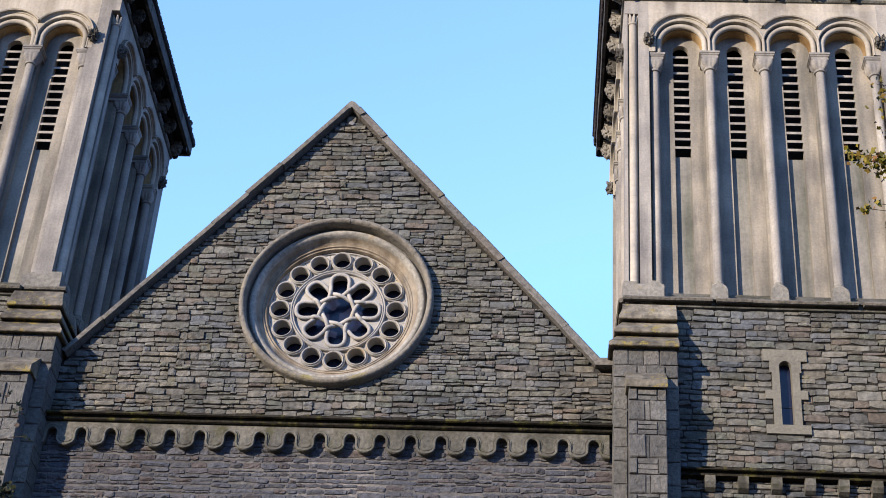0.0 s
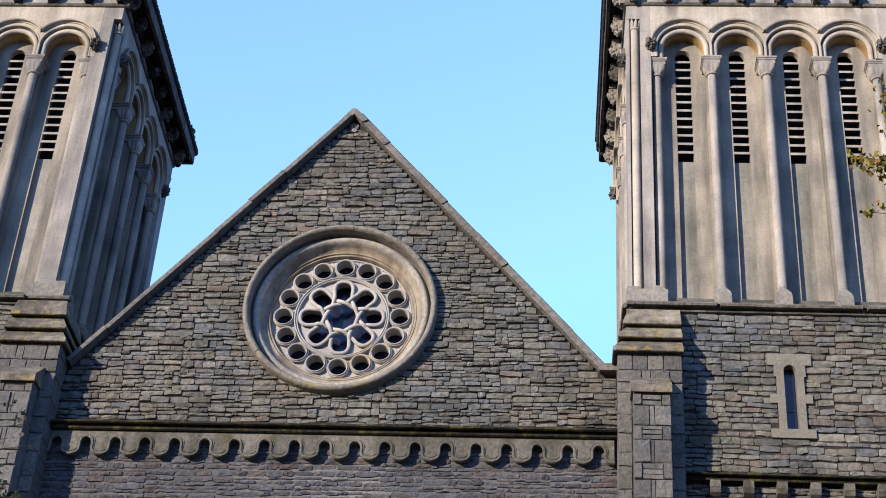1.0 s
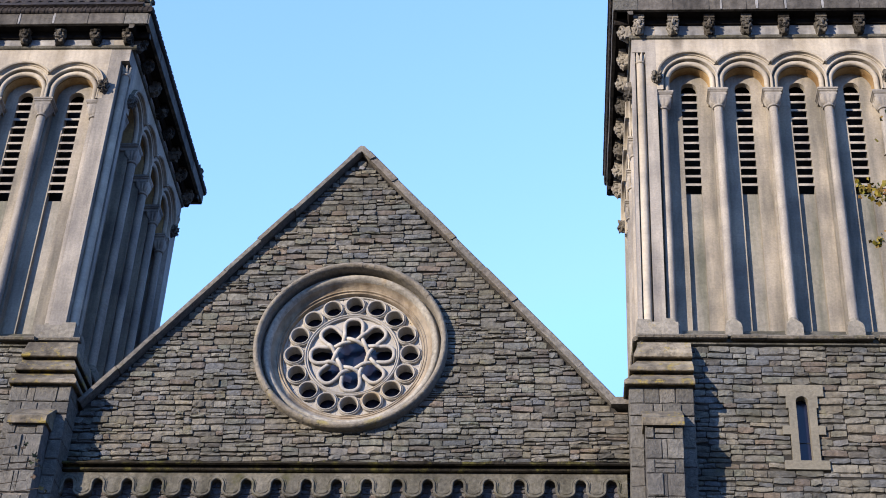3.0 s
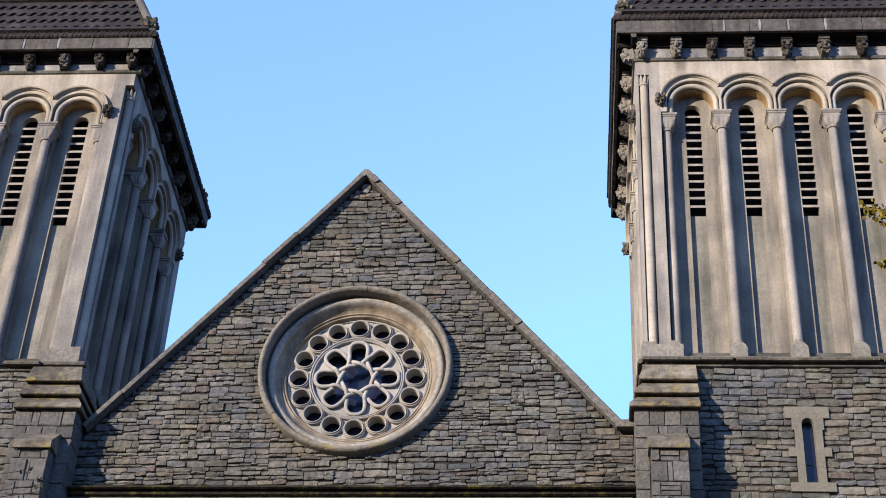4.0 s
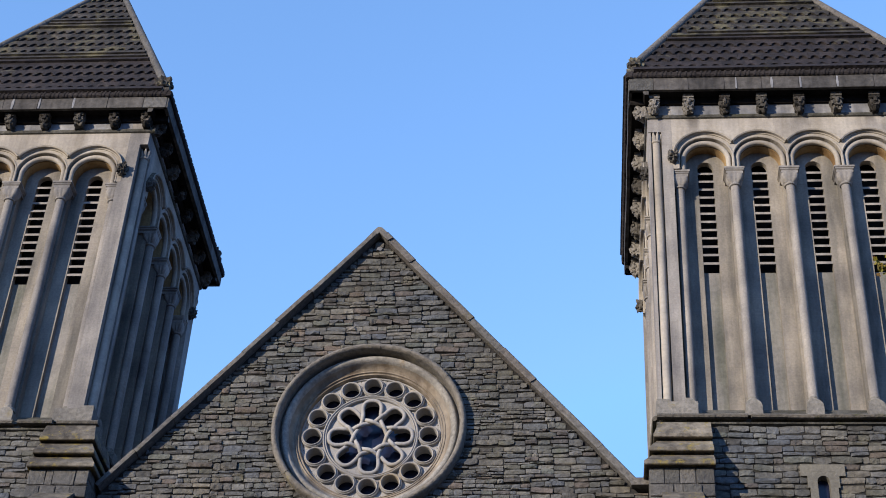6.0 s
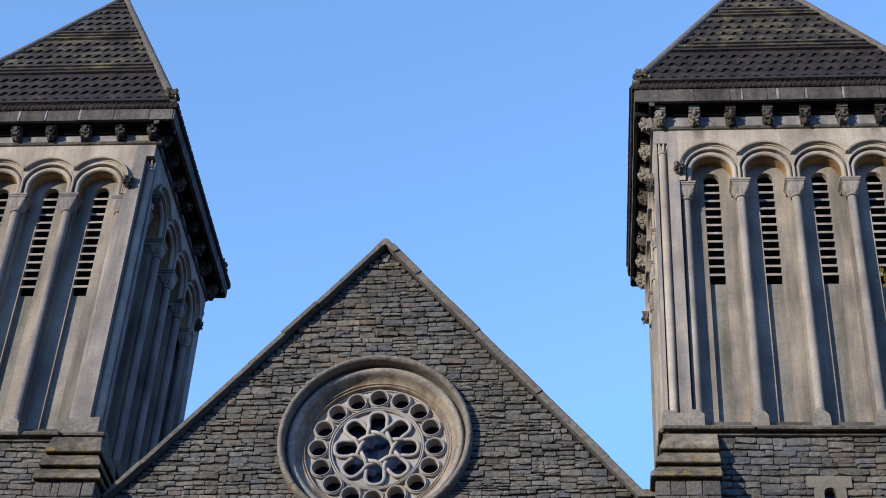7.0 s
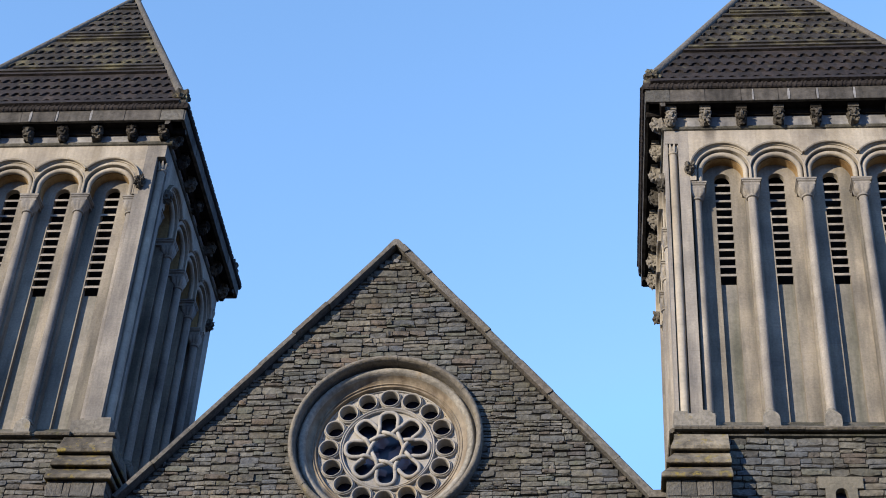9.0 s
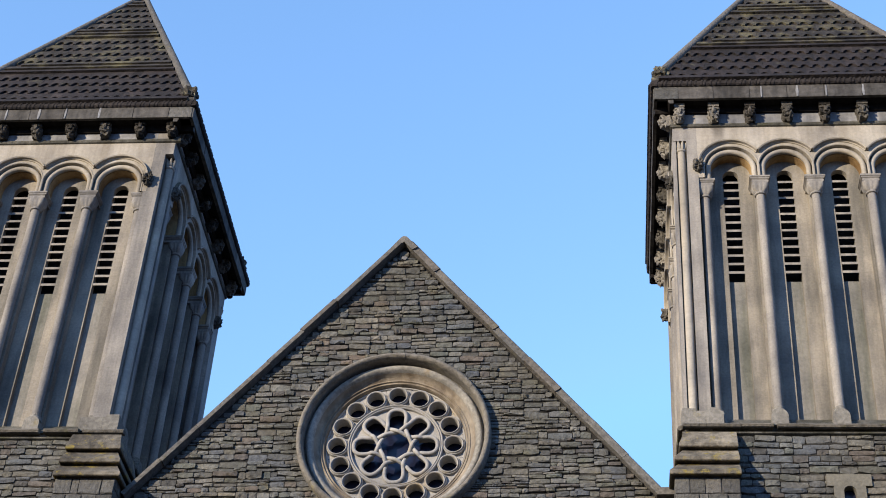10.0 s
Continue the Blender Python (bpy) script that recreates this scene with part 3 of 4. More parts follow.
b = ring([(.862, PLATE + .05), (.860, FACE), (.852, FACE - .026), (.838, FACE - .034), (.824, FACE - .022), (.818, FACE - .006), (.811, FACE - .018), (.800, FACE - .024), (.788, FACE - .014), (.783, FACE), (.782, PLATE + .05)], 80)
b.tube([(1.240 * math.cos(2 * math.pi * i / 80), PLATE - .012, 1.240 * math.sin(2 * math.pi * i / 80)) for i in range(80)], .018, 6, closed=True)
place("inner_ring", b.mesh("inner_ring", DRESSED, 50), rose)
# the interlaced strand that makes the eight petals
SIDE = [(0, .750), (.085, .735), (.142, .685), (.165, .615), (.166, .545), (.160, .47), (.157, .40), (.170, .315), (.207, .215), (.2587, .1072)]
ux, uz = math.sin(3 * math.pi / 8), math.cos(3 * math.pi / 8)
UNIT = SIDE + [(2 * (x * ux + z * uz) * ux - x, 2 * (x * ux + z * uz) * uz - z) for x, z in SIDE[-2:0:-1]]
ctrl, strand = [], []
for k in range(8):
    a = k * 3 * math.pi / 4
    ctrl += [(x * math.cos(a) + z * math.sin(a), z * math.cos(a) - x * math.sin(a)) for x, z in UNIT]
n = len(ctrl)
for i in range(n):
    p0, p1, p2, p3 = (ctrl[(i + d) % n] for d in (-1, 0, 1, 2))
    for q in (0, .33, .67):
        pt = [.5 * (2 * p1[c] + (p2[c] - p0[c]) * q + (2 * p0[c] - 5 * p1[c] + 4 * p2[c] - p3[c]) * q * q + (3 * p1[c] - p0[c] - 3 * p2[c] + p3[c]) * q ** 3) for c in (0, 1)]
        u = (i + q) % len(UNIT) - 9                 # over and under, twice on each side of the middle
        w = abs(u)
        weave = math.copysign(1, u) * (math.sin(math.pi * w / 1.9) if w < 1.9 else -math.sin(math.pi * (w - 1.9) / 2.1) if w < 4.0 else 0.0)
        strand.append((pt[0], FACE - .005 + .034 * weave, pt[1]))
b = Build()
b.tube(strand, 0.037, 8, closed=True)
place("petal_strand", b.mesh("petal_strand", DRESSED, 60), rose)
loop = strand
# the plate behind the petals, cut along their outer line
env = []
for i in range(256):
    a = 2 * math.pi * i / 256
    far = max((math.hypot(x, z) for x, y, z in loop if abs((math.atan2(z, x) - a + math.pi) % (2 * math.pi) - math.pi) < 0.035), default=0.5)
    env.append((far * math.cos(a), far * math.sin(a)))
b = Build()
m = len(env)
rim_pts = [(R_IN * math.cos(2 * math.pi * i / m), R_IN * math.sin(2 * math.pi * i / m)) for i in range(m)]
b.add([(x, y, z) for y in (FACE + .04, BACK) for x, z in env] + [(x, FACE + .04, z) for x, z in rim_pts],
      [q for i in range(m) for j in [(i + 1) % m] for q in ((i, j, 2 * m + j, 2 * m + i), (i, m + i, m + j, j))])
place("petal_plate", b.mesh("petal_plate", DRESSED, 40), rose)
b = Build()
b.slab([(1.32 * math.cos(2 * math.pi * i / 48), 1.32 * math.sin(2 * math.pi * i / 48)) for i in range(48)], 0.50, 0.53)
place("pane", b.mesh("pane", GLASS), rose, label="dark leaded glass")

# ---- bell tower ----
HALF = 2.75                        # half the tower's width; its middle is the origin of its parts
FACE_Y = -HALF
SHAFTS = [-2.15, -1.075, 0.0, 1.075, 2.15]
BAYS = [-1.6125, -0.5375, 0.5375, 1.6125]
SILL, SPRING, ARCH_Z = 17.53, 23.35, 23.64
LOUVRE_FOOT, LOUVRE_HEAD, SLOT = 21.07, 23.66, 0.155
BAND = 24.73


def stretch_walls():
    """The wall of one side of the belfry: back of the bays, piers behind the shafts, the two arch orders and the band."""
    y = FACE_Y
    back = Build()
    back.arch(0, .5375, 17.42, LOUVRE_HEAD, SLOT, 24.5, y + .36, y + .49, 14)
    panel = Build()
    panel.box(-SLOT - .02, SLOT + .02, y + .468, y + .54, 17.42, LOUVRE_FOOT)
    sill = Build()
    # sloping sill
    sill.add([(x, yy, z) for x in (-2.3, 2.3) for yy, z in ((y - .02, 17.5), (y - .02, 17.54), (y + .365, 17.88), (y + .365, 17.5))],
             [(0, 1, 2, 3), (7, 6, 5, 4), (0, 4, 5, 1), (1, 5, 6, 2), (2, 6, 7, 3), (3, 7, 4, 0)])
    for s in (-1, 1):
        sill.box(min(s * 2.15, s * 2.30), max(s * 2.15, s * 2.30), y + .36, y + .68, 17.45, 24.5)
    piers = Build()
    piers.box(-.1175, .1175, y + .17, y + .358, 17.5, SPRING)
    front = Build()
    inner = Build()
    inner.arch(0, .5375, SPRING, ARCH_Z, .405, 24.45, y + .15, y + .359)
    for c in BAYS:
        front.arch(c, .5375, SPRING, ARCH_Z, .525, BAND, y, y + .15)
    for s in (-1, 1):
        front.box(min(s * 2.15, s * 2.272), max(s * 2.15, s * 2.272), y, y + .45, SPRING, BAND)
    front.box(-2.272, 2.272, y, y + .45, BAND, 24.785)
    frieze = Build()
    frieze.box(-2.272, 2.272, y, y + .45, 24.787, 25.3)
    fillet = Build()
    fillet.rings([[(x, y + .01, 24.68), (x, y - .035, 24.70), (x, y - .05, 24.74), (x, y - .03, 24.78), (x, y + .01, 24.79)] for x in (-2.79, 2.79)], caps=True)
    return back.mesh("recess_wall", RECESS), panel.mesh("blind_panel", PANEL), sill.mesh("sill", GREYED), inner.mesh("inner_arch", OCHRE), piers.mesh("pier", RECESS), front.mesh("arcade_wall", CREAM), fillet.mesh("fillet", GREYED), frieze.mesh("frieze", LIMED)


def shaft_meshes():
    """A shaft with its base and its cushion capital, standing at x = 0."""
    y = FACE_Y + .09
    shaft = Build()
    shaft.lathe([(.088, 17.78), (.088, 22.99)], 0, y, 18)
    base = Build()
    w = .15
    prof = [(-w, SILL - .02), (w, SILL - .02), (w, 17.70)] + [(w * math.cos(a) * .98, 17.72 + .13 * math.sin(a)) for a in [math.pi * i / 10 for i in range(1, 10)]] + [(-w, 17.70)]
    base.slab(prof, y - .14, y + .28)
    base.lathe([(.125, 17.82), (.13, 17.85), (.12, 17.88), (.098, 17.90), (.104, 17.92), (.09, 17.95)], 0, y, 18)
    cap = Build()
    cap.lathe([(.09, 22.905), (.115, 22.92), (.12, 22.945), (.10, 22.965), (.09, 22.97)], 0, y, 18)
    n, levels = 48, []
    for k in range(11):
        t = k / 10
        z, e = 22.965 + .225 * t, 2.2 + 9 * t
        half = .096 + .068 * (1 - (1 - t) ** 2.4)
        pts = []
        for i in range(n):
            a = 2 * math.pi * i / n
            c, s = math.cos(a), math.sin(a)
            q = (abs(c) ** e + abs(s) ** e) ** (-1 / e)
            # two scallops on each face, leaves at the corners
            q *= 1 - .16 * (1 - t) ** .5 * t ** .35 * (.5 + .5 * math.cos(12 * a + math.pi)) + .07 * math.sin(math.pi * t) * max(0, math.cos(4 * (a - math.pi / 4)))
            pts.append((half * q * c, y + half * q * s * (.78 if s < 0 else 1), z))
        levels.append(pts)
    cap.rings(levels, caps=True)
    cap.box(-.166, .166, y - .125, y + .29, 23.185, 23.235)
    abacus = Build()
    abacus.rings([[(x * h, yy, z) for x, yy in ((-1, y - h * .72), (1, y - h * .72), (1, y + .288), (-1, y + .288))] for h, z in ((.150, 23.237), (.158, 23.255), (.186, 23.275), (.186, 23.295), (.176, 23.299), (.200, 23.31), (.200, SPRING))], caps=True)
    return shaft.mesh("shaft", ASHLAR, 50), base.mesh("base", PLINTH, 45), cap.mesh("capital", ASHLAR, 35), abacus.mesh("abacus", ASHLAR)


def arch_mouldings():
    """Roll moulding and hood of one bay; the hood runs into its neighbours."""
    y = FACE_Y
    roll = Build()
    for r, yy, t in ((.455, y + .10, .056), (.545, y + .012, .022)):
        roll.tube([(r, yy, SPRING)] + [(r * math.cos(math.pi * i / 24), yy, ARCH_Z + r * math.sin(math.pi * i / 24)) for i in range(25)] + [(-r, yy, SPRING)], t, 8)
    hood = Build()
    lim = math.acos(.5375 / .655)
    rings = []
    for i in range(25):
        a = lim + (math.pi - 2 * lim) * i / 24
        rings.append([(r * math.cos(a), yy, ARCH_Z + r * math.sin(a)) for r, yy in ((.60, y + .01), (.605, y - .02), (.625, y - .025), (.63, y - .08), (.655, y - .095), (.666, y - .085), (.678, y - .03), (.678, y + .01))])
    hood.rings(rings, caps=True)
    end = Build()
    rings = []
    for i in range(7):
        a = lim * i / 6
        rings.append([(r * math.cos(a), yy, ARCH_Z + r * math.sin(a)) for r, yy in ((.60, y + .01), (.605, y - .02), (.625, y - .025), (.63, y - .08), (.655, y - .095), (.666, y - .085), (.678, y - .03), (.678, y + .01))])
    end.rings(rings, caps=True)
    hoods = [hood.mesh("hood_mould", CREAM, 40), end.mesh("hood_end", CREAM, 40)]
    for me in hoods:                       # grime on the upper slope of the mouldings
        me.materials.append(ROLL)
        for p in me.polygons:
            c = p.center
            if math.hypot(c.x, c.z - ARCH_Z) > .662:
                p.material_index = 1
    return roll.mesh("arch_roll", CREAM, 50), hoods[0], hoods[1]


def lump(name, size, seed, material, bumps=0.28, cuts=2):
    """A weathered carved block: a rounded box with knobs and hollows."""
    bm = bmesh.new()
    bmesh.ops.create_cube(bm, size=1.0)
    bmesh.ops.subdivide_edges(bm, edges=bm.edges, cuts=cuts + 2, use_grid_fill=True)
    for v in bm.verts:
        p = v.co.copy()
        round_p = p.normalized() * 0.62
        q = p.lerp(round_p, 0.7)
        k = .9 * noise.noise(p * 3.6 + Vector((seed * 3.7, seed, 0))) + .5 * noise.noise(p * 9.5 + Vector((seed, 0, seed)))
        q *= 1 + bumps * k
        v.co = Vector((q.x * size[0], q.y * size[1], q.z * size[2]))
    me = bpy.data.meshes.new(name)
    bm.to_mesh(me)
    bm.free()
    me.materials.append(material)
    for p in me.polygons:
        p.use_smooth = True
    me.set_sharp_from_angle(angle=radians(38))
    return me


def corbel_mesh(seed):
    """A carved block that carries the eaves: plain top, worn knobs and hollows below."""
    rng = random.Random(60 + seed)
    y, all_of = FACE_Y, Build()
    pieces = [((.19, .24, .34), (0, y - .08, 24.94)), ((.205, .10, .07), (0, y - .195, 25.02)), ((.075, .11, .13), (rng.uniform(-.02, .02), y - .215, 24.95)), ((.14, .11, .08), (0, y - .17, 24.855))]
    pieces += [((.07, .10, .10), (sx * rng.uniform(.06, .08), y - rng.uniform(.15, .19), rng.uniform(24.88, 24.95))) for sx in (-1, 1)]
    for n, (size, at) in enumerate(pieces):
        me = lump("corbel", size, seed + 7 * n, CARVED, 0.5, 3 if n == 0 else 1)
        o = Vector(at)
        all_of.add([v.co + o for v in me.vertices], [tuple(p.vertices) for p in me.polygons])
        bpy.data.meshes.remove(me)
    all_of.slab([(-.108, 25.08), (.108, 25.08), (.108, 25.185), (-.108, 25.185)], y - .23, y + .02)
    all_of.box(-.08, .08, y - .10, y + .02, 24.78, 25.1)
    return all_of.mesh("corbel", (PALE_CARVED, WORN_CARVED, CARVED, WORN_CARVED, CARVED, PALE_CARVED)[seed], 50)


def tower_body(tower):
    # lower stage, a plain core behind its stones
    b = Build()
    q = HALF - .03
    b.box(-q, q, -q + .502, q, -.2, 17.4)
    place("tower_core", b.mesh("tower_core", MORTAR), tower)
    b = Build()
    edge = [(-q, -.2), (q, -.2), (q, 17.4), (-q, 17.4), (-.115, 15.02), (.115, 15.02), (.115, 16.31), (-.115, 16.31)]
    b.add([(x, y, z) for y in (-q, -q + .5) for x, z in edge],
          [f for i in range(4) for j in [(i + 1) % 4] for f in ((i, j, 4 + j, 4 + i), (8 + i, 12 + i, 12 + j, 8 + j), (i, 8 + i, 8 + j, j), (4 + i, 4 + j, 12 + j, 12 + i))])
    lower = place("lower_wall", b.mesh("lower_wall", MORTAR), tower, label="lower stage of grey-brown rubble stone")
    b = Build()
    b.rings([[(sx * (HALF + o), sy * (HALF + o), z) for sx, sy in ((-1, -1), (1, -1), (1, 1), (-1, 1))] for z, o in ((17.31, -.04), (17.335, .045), (17.36, .055), (17.366, .0), (17.375, -.025), (17.53, -.025), (17.535, -.05))], caps=True)
    string = place("string_course", b.mesh("string_course", GREYED), tower, label="weathered projecting string")
    b = Build()
    b.rings([[(x, FACE_Y + .03, 17.45), (x, FACE_Y - .06, 17.445), (x, FACE_Y - .085, 17.42), (x, FACE_Y - .12, 17.43), (x, FACE_Y - .138, 17.465), (x, FACE_Y - .12, 17.50), (x, FACE_Y - .08, 17.527), (x, FACE_Y + .03, 17.532)] for x in (-.5, -.48, .48, .5)], caps=True)
    roll_stone = b.mesh("string_stone", ROLL)
    rs = random.Random(77)
    for k in range(4):
        x = -HALF - .13
        while x < HALF + .12:
            w = rs.uniform(.55, 1.15)
            w = HALF + .125 - x if HALF + .125 - x - w < .4 else w
            place("string_stone", roll_stone, string, pose(0, 0, 0, 0, 0, 90 * k) @ Matrix.Translation((x + w / 2, rs.uniform(-.012, .012), rs.uniform(-.008, .008))) @ pose(0, 0, 0, 0, rs.uniform(-.4, .4), 0) @ Matrix.Diagonal((w - .01, 1, 1, 1)))
            x += w
    # lower string with its corbels, between the corner buttresses
    b = Build()
    b.rings([[(x, FACE_Y + .04, 14.20), (x, FACE_Y - .06, 14.17 + w), (x, FACE_Y - .23 - w, 14.09 + w), (x, FACE_Y - .24, 14.055), (x, FACE_Y - .215, 14.045), (x, FACE_Y - .20, 14.085), (x, FACE_Y - .15, 14.075), (x, FACE_Y - .14, 13.985), (x, FACE_Y + .04, 13.98)] for x, w in [(-1.868 + .2335 * q, .012 * math.sin(q * 2.7) + .01 * math.sin(q * 5.1)) for q in range(17)]], caps=True)
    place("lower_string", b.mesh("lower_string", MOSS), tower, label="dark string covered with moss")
    b = Build()
    b.rings([[(x, FACE_Y + .04, 13.98), (x, FACE_Y - .17, 13.98), (x, FACE_Y - .17, 13.86), (x, FACE_Y - .12, 13.78), (x, FACE_Y - .03, 13.74), (x, FACE_Y + .04, 13.74)] for x in (-.085, .085)], caps=True)
    me = b.mesh("small_corbel", GREYED)
    for i in range(6):
        place("small_corbel", me, tower, Matrix.Translation((-1.37 + .548 * i, 0, 0)))
    return lower


def tower_belfry(tower):
    back, panel, sill, inner, piers, front, fillet, frieze = stretch_walls()
    shaft, base, cap, abacus = shaft_meshes()
    roll, hood, hood_end = arch_mouldings()
    corbels = [corbel_mesh(s) for s in range(6)]
    stop = lump("label_stop", (.16, .19, .22), 9, WORN_CARVED, 0.7, 4)
    b = Build()
    b.rings([[(x, FACE_Y + .366, -.028), (x, FACE_Y + .366, .024), (x, FACE_Y + .378, .036), (x, FACE_Y + .462, .104), (x, FACE_Y + .462, .064)] for x in (-SLOT, SLOT)], caps=True)
    slat = b.mesh("slat", ASHLAR)
    b = Build()
    y = FACE_Y
    b.rings([[(x, y - .36, 25.17), (x, y - .36, 25.50), (x, y + .03, 25.50), (x, y + .03, 25.06), (x, y - .05, 25.06), (x, y - .08, 25.10), (x, y - .085, 25.20), (x, y - .30, 25.20), (x, y - .30, 25.17)] for x in (-3.10, 3.10)], caps=True)
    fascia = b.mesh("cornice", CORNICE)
    fascia.materials.append(SOOT_SHADE)
    # soffit and added bed mould: near-black, soot plus painted shade of the overhang
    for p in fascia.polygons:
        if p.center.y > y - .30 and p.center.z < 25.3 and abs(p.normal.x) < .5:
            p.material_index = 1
    b = Build()
    b.rings([[(x, y - .30, 25.49), (x, y - .395, 25.50), (x, y - .425, 25.54), (x, y - .43, 25.60), (x, y - .39, 25.65), (x, y - .25, 25.67)] for x in (-3.17, 3.17)], caps=True)
    for i in range(62):                    # small dents like a worn cable moulding
        x = -3.1 + i * .1 + .018 * math.sin(i * 2.3)
        b.add([(x, y - .415, 25.50), (x + .05, y - .415, 25.50), (x + .09, y - .42, 25.645), (x + .04, y - .42, 25.645), (x + .01, y - .432, 25.52), (x + .045, y - .432, 25.52), (x + .075, y - .44, 25.61), (x + .045, y - .44, 25.61)],
              [(0, 1, 5, 4), (1, 2, 6, 5), (2, 3, 7, 6), (3, 0, 4, 7), (4, 5, 6, 7)])
    gutter = b.mesh("eaves_roll", EAVES)
    b = Build()
    b.rings([[(x, y - .372, 25.165), (x, y - .377, 25.18), (x, y - .377, 25.495), (x, y - .355, 25.498), (x, y - .355, 25.165)] for x in (-.5, -.49, .49, .5)], caps=True)
    fascia_stone = b.mesh("cornice_stone", CORNICE)
    corner_stone = b.mesh("cornice_stone", QUOIN)
    rc = random.Random(5)
    spots = [-2.60, -1.91, -1.175, -.425, .325, 1.075, 1.83, 2.66]
    for k in range(4):
        turn = pose(0, 0, 0, 0, 0, 90 * k)
        wall = place("arcade_wall", front, tower, turn, "pale limestone arcade wall")
        place("sill", sill, wall)
        for s in SHAFTS[1:-1]:
            place("pier", piers, wall, Matrix.Translation((s, 0, 0)))
        for c in BAYS:
            place("recess_wall", back, wall, Matrix.Translation((c, 0, 0)))
            place("inner_arch", inner, wall, Matrix.Translation((c, 0, 0)), "ochre-stained arch soffit")
            place("blind_panel", panel, wall, Matrix.Translation((c, 0, 0)))
        place("fillet", fillet, wall)
        place("frieze", frieze, wall, label="lime-streaked blue-grey limestone frieze")
        for i, s in enumerate(SHAFTS):
            sh = place("shaft", shaft, tower, turn @ Matrix.Translation((s, .08 if i in (0, 4) else 0, 0)))
            place("base", base, sh)
            place("capital", cap, sh)
            place("abacus", abacus, sh)
        for i, c in enumerate(BAYS):
            place("arch_roll", roll, tower, turn @ Matrix.Translation((c, 0, 0)))
            hm = place("hood_mould", hood, tower, turn @ Matrix.Translation((c, 0, 0)))
            if i in (0, 3):
                place("hood_end", hood_end, hm, Matrix.Identity(4) if i == 3 else Matrix.Scale(-1, 4, (1, 0, 0)))
                s = -1 if i == 0 else 1
                place("label_stop", stop, hm, Matrix.Translation((s * .66, FACE_Y - .05, ARCH_Z + .0)))
            lv = new("louvre")
            lv.parent, lv.matrix_basis = tower, turn @ Matrix.Translation((c, 0, 0))
            for j in range(12):
                place("slat", slat, lv, Matrix.Translation((0, 0, LOUVRE_FOOT + .16 + .208 * j)))
        for i, s in enumerate(spots[:-1]):
            # paler stone on the sunward side (3), darker on the shaded one (1): painted light
            place("corbel", corbels[(0, 5, 1, 0, 3, 5, 0)[i] if k == 3 else (2, 4, 3, 2, 4, 1, 4)[i] if k == 1 else (i * 5 + k) % 6 if i < 6 else 2], tower, turn @ Matrix.Translation((s, 0, 0)))
        place("corbel", corbels[(k + 2) % 6], tower, turn @ Matrix.Translation((spots[-1], 0, 0)))
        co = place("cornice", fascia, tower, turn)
        place("eaves_roll", gutter, co)
        cuts = [-3.115, -2.62] + spots[1:-1] + [2.60, 3.095]
        for a, c in zip(cuts, cuts[1:]):
            place("cornice_stone", corner_stone if c - a < .51 else fascia_stone, co, Matrix.Translation(((a + c) / 2, rc.uniform(-.008, .004), 0)) @ Matrix.Diagonal((c - a - .012, 1, 1, 1)))
        if k == 0:                         # lime run out of the joints of the cornice
            for s, w in ((-.94, .020), (-.22, .030), (.36, .022), (1.10, .026)):
                b = Build()
                b.slab([(s - w * .6, 25.17), (s + w * .5, 25.17), (s + w, 25.30), (s + w * .7, 25.47), (s - w * .4, 25.47), (s - w, 25.34)], y - .388, y - .37)
                place("lime_streak", b.mesh("lime_streak", LIMED), co)
        # corner pier with its nook shaft
        b = Build()
        e = (2.48, 2.42, 2.585, 2.585)[k]
        b.prism([(-e, -HALF), (-2.27, -HALF), (-2.27, -2.27), (-HALF, -2.27), (-HALF, -2.585), (-e, -2.585)] if k else [(-e, -HALF), (-2.27, -HALF), (-2.27, -2.27), (-HALF, -2.27), (-HALF, -HALF + .012), (-2.69, -HALF + .012), (-2.69, -2.60), (-e, -2.60)], 17.42, 24.34)
        b.box(-HALF, -2.27, -HALF, -2.27, 24.34, 25.3)
        corner = place("corner_pier", b.mesh("corner_pier", ASHLAR), tower, turn)
        b = Build()
        nook = (-2.59, -2.53, -2.66, -2.66)[k]
        b.lathe([(.088, 17.80), (.086, 24.06), (.105, 24.07), (.114, 24.09), (.105, 24.11), (.084, 24.12), (.088, 24.16)], nook, -2.66, 18)
        for q in range(8):                 # stiff leaves above the ring
            ca, sa_ = math.cos(math.pi * q / 4 + .3), math.sin(math.pi * q / 4 + .3)
            b.tube([(nook + r * ca, -2.66 + r * sa_, z) for r, z in ((.06, 24.12), (.082, 24.18), (.098, 24.25), (.118, 24.31))], [.034, .036, .030, .012], 6)
        place("nook_shaft", b.mesh("nook_shaft", CREAM, 50), corner)
        b = Build()
        b.box(-2.80, -2.06, -2.80, -2.50, 17.5, 17.80)
        b.box(-2.80, -2.50, -2.498, -2.06, 17.5, 17.80)
        b.slab([(-2.25 + .14 * math.cos(a), 17.795 + .085 * math.sin(a)) for a in [math.pi * q / 10 for q in range(11)]], -2.795, -2.51)
        b.box(-2.79, -2.54, -2.79, -2.54, 17.79, 17.86)
        place("base_block", b.mesh("base_block", PLINTH), corner, label="worn base stone with lichen")
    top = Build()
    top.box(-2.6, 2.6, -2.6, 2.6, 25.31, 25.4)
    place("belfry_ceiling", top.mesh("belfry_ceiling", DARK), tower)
    # solid dark box behind the louvres, in place of an unlit chamber
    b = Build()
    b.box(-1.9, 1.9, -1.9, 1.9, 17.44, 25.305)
    # added unseen posts that stop sunlight passing from one side's louvres to the next
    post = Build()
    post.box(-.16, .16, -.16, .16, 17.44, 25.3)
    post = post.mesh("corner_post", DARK)
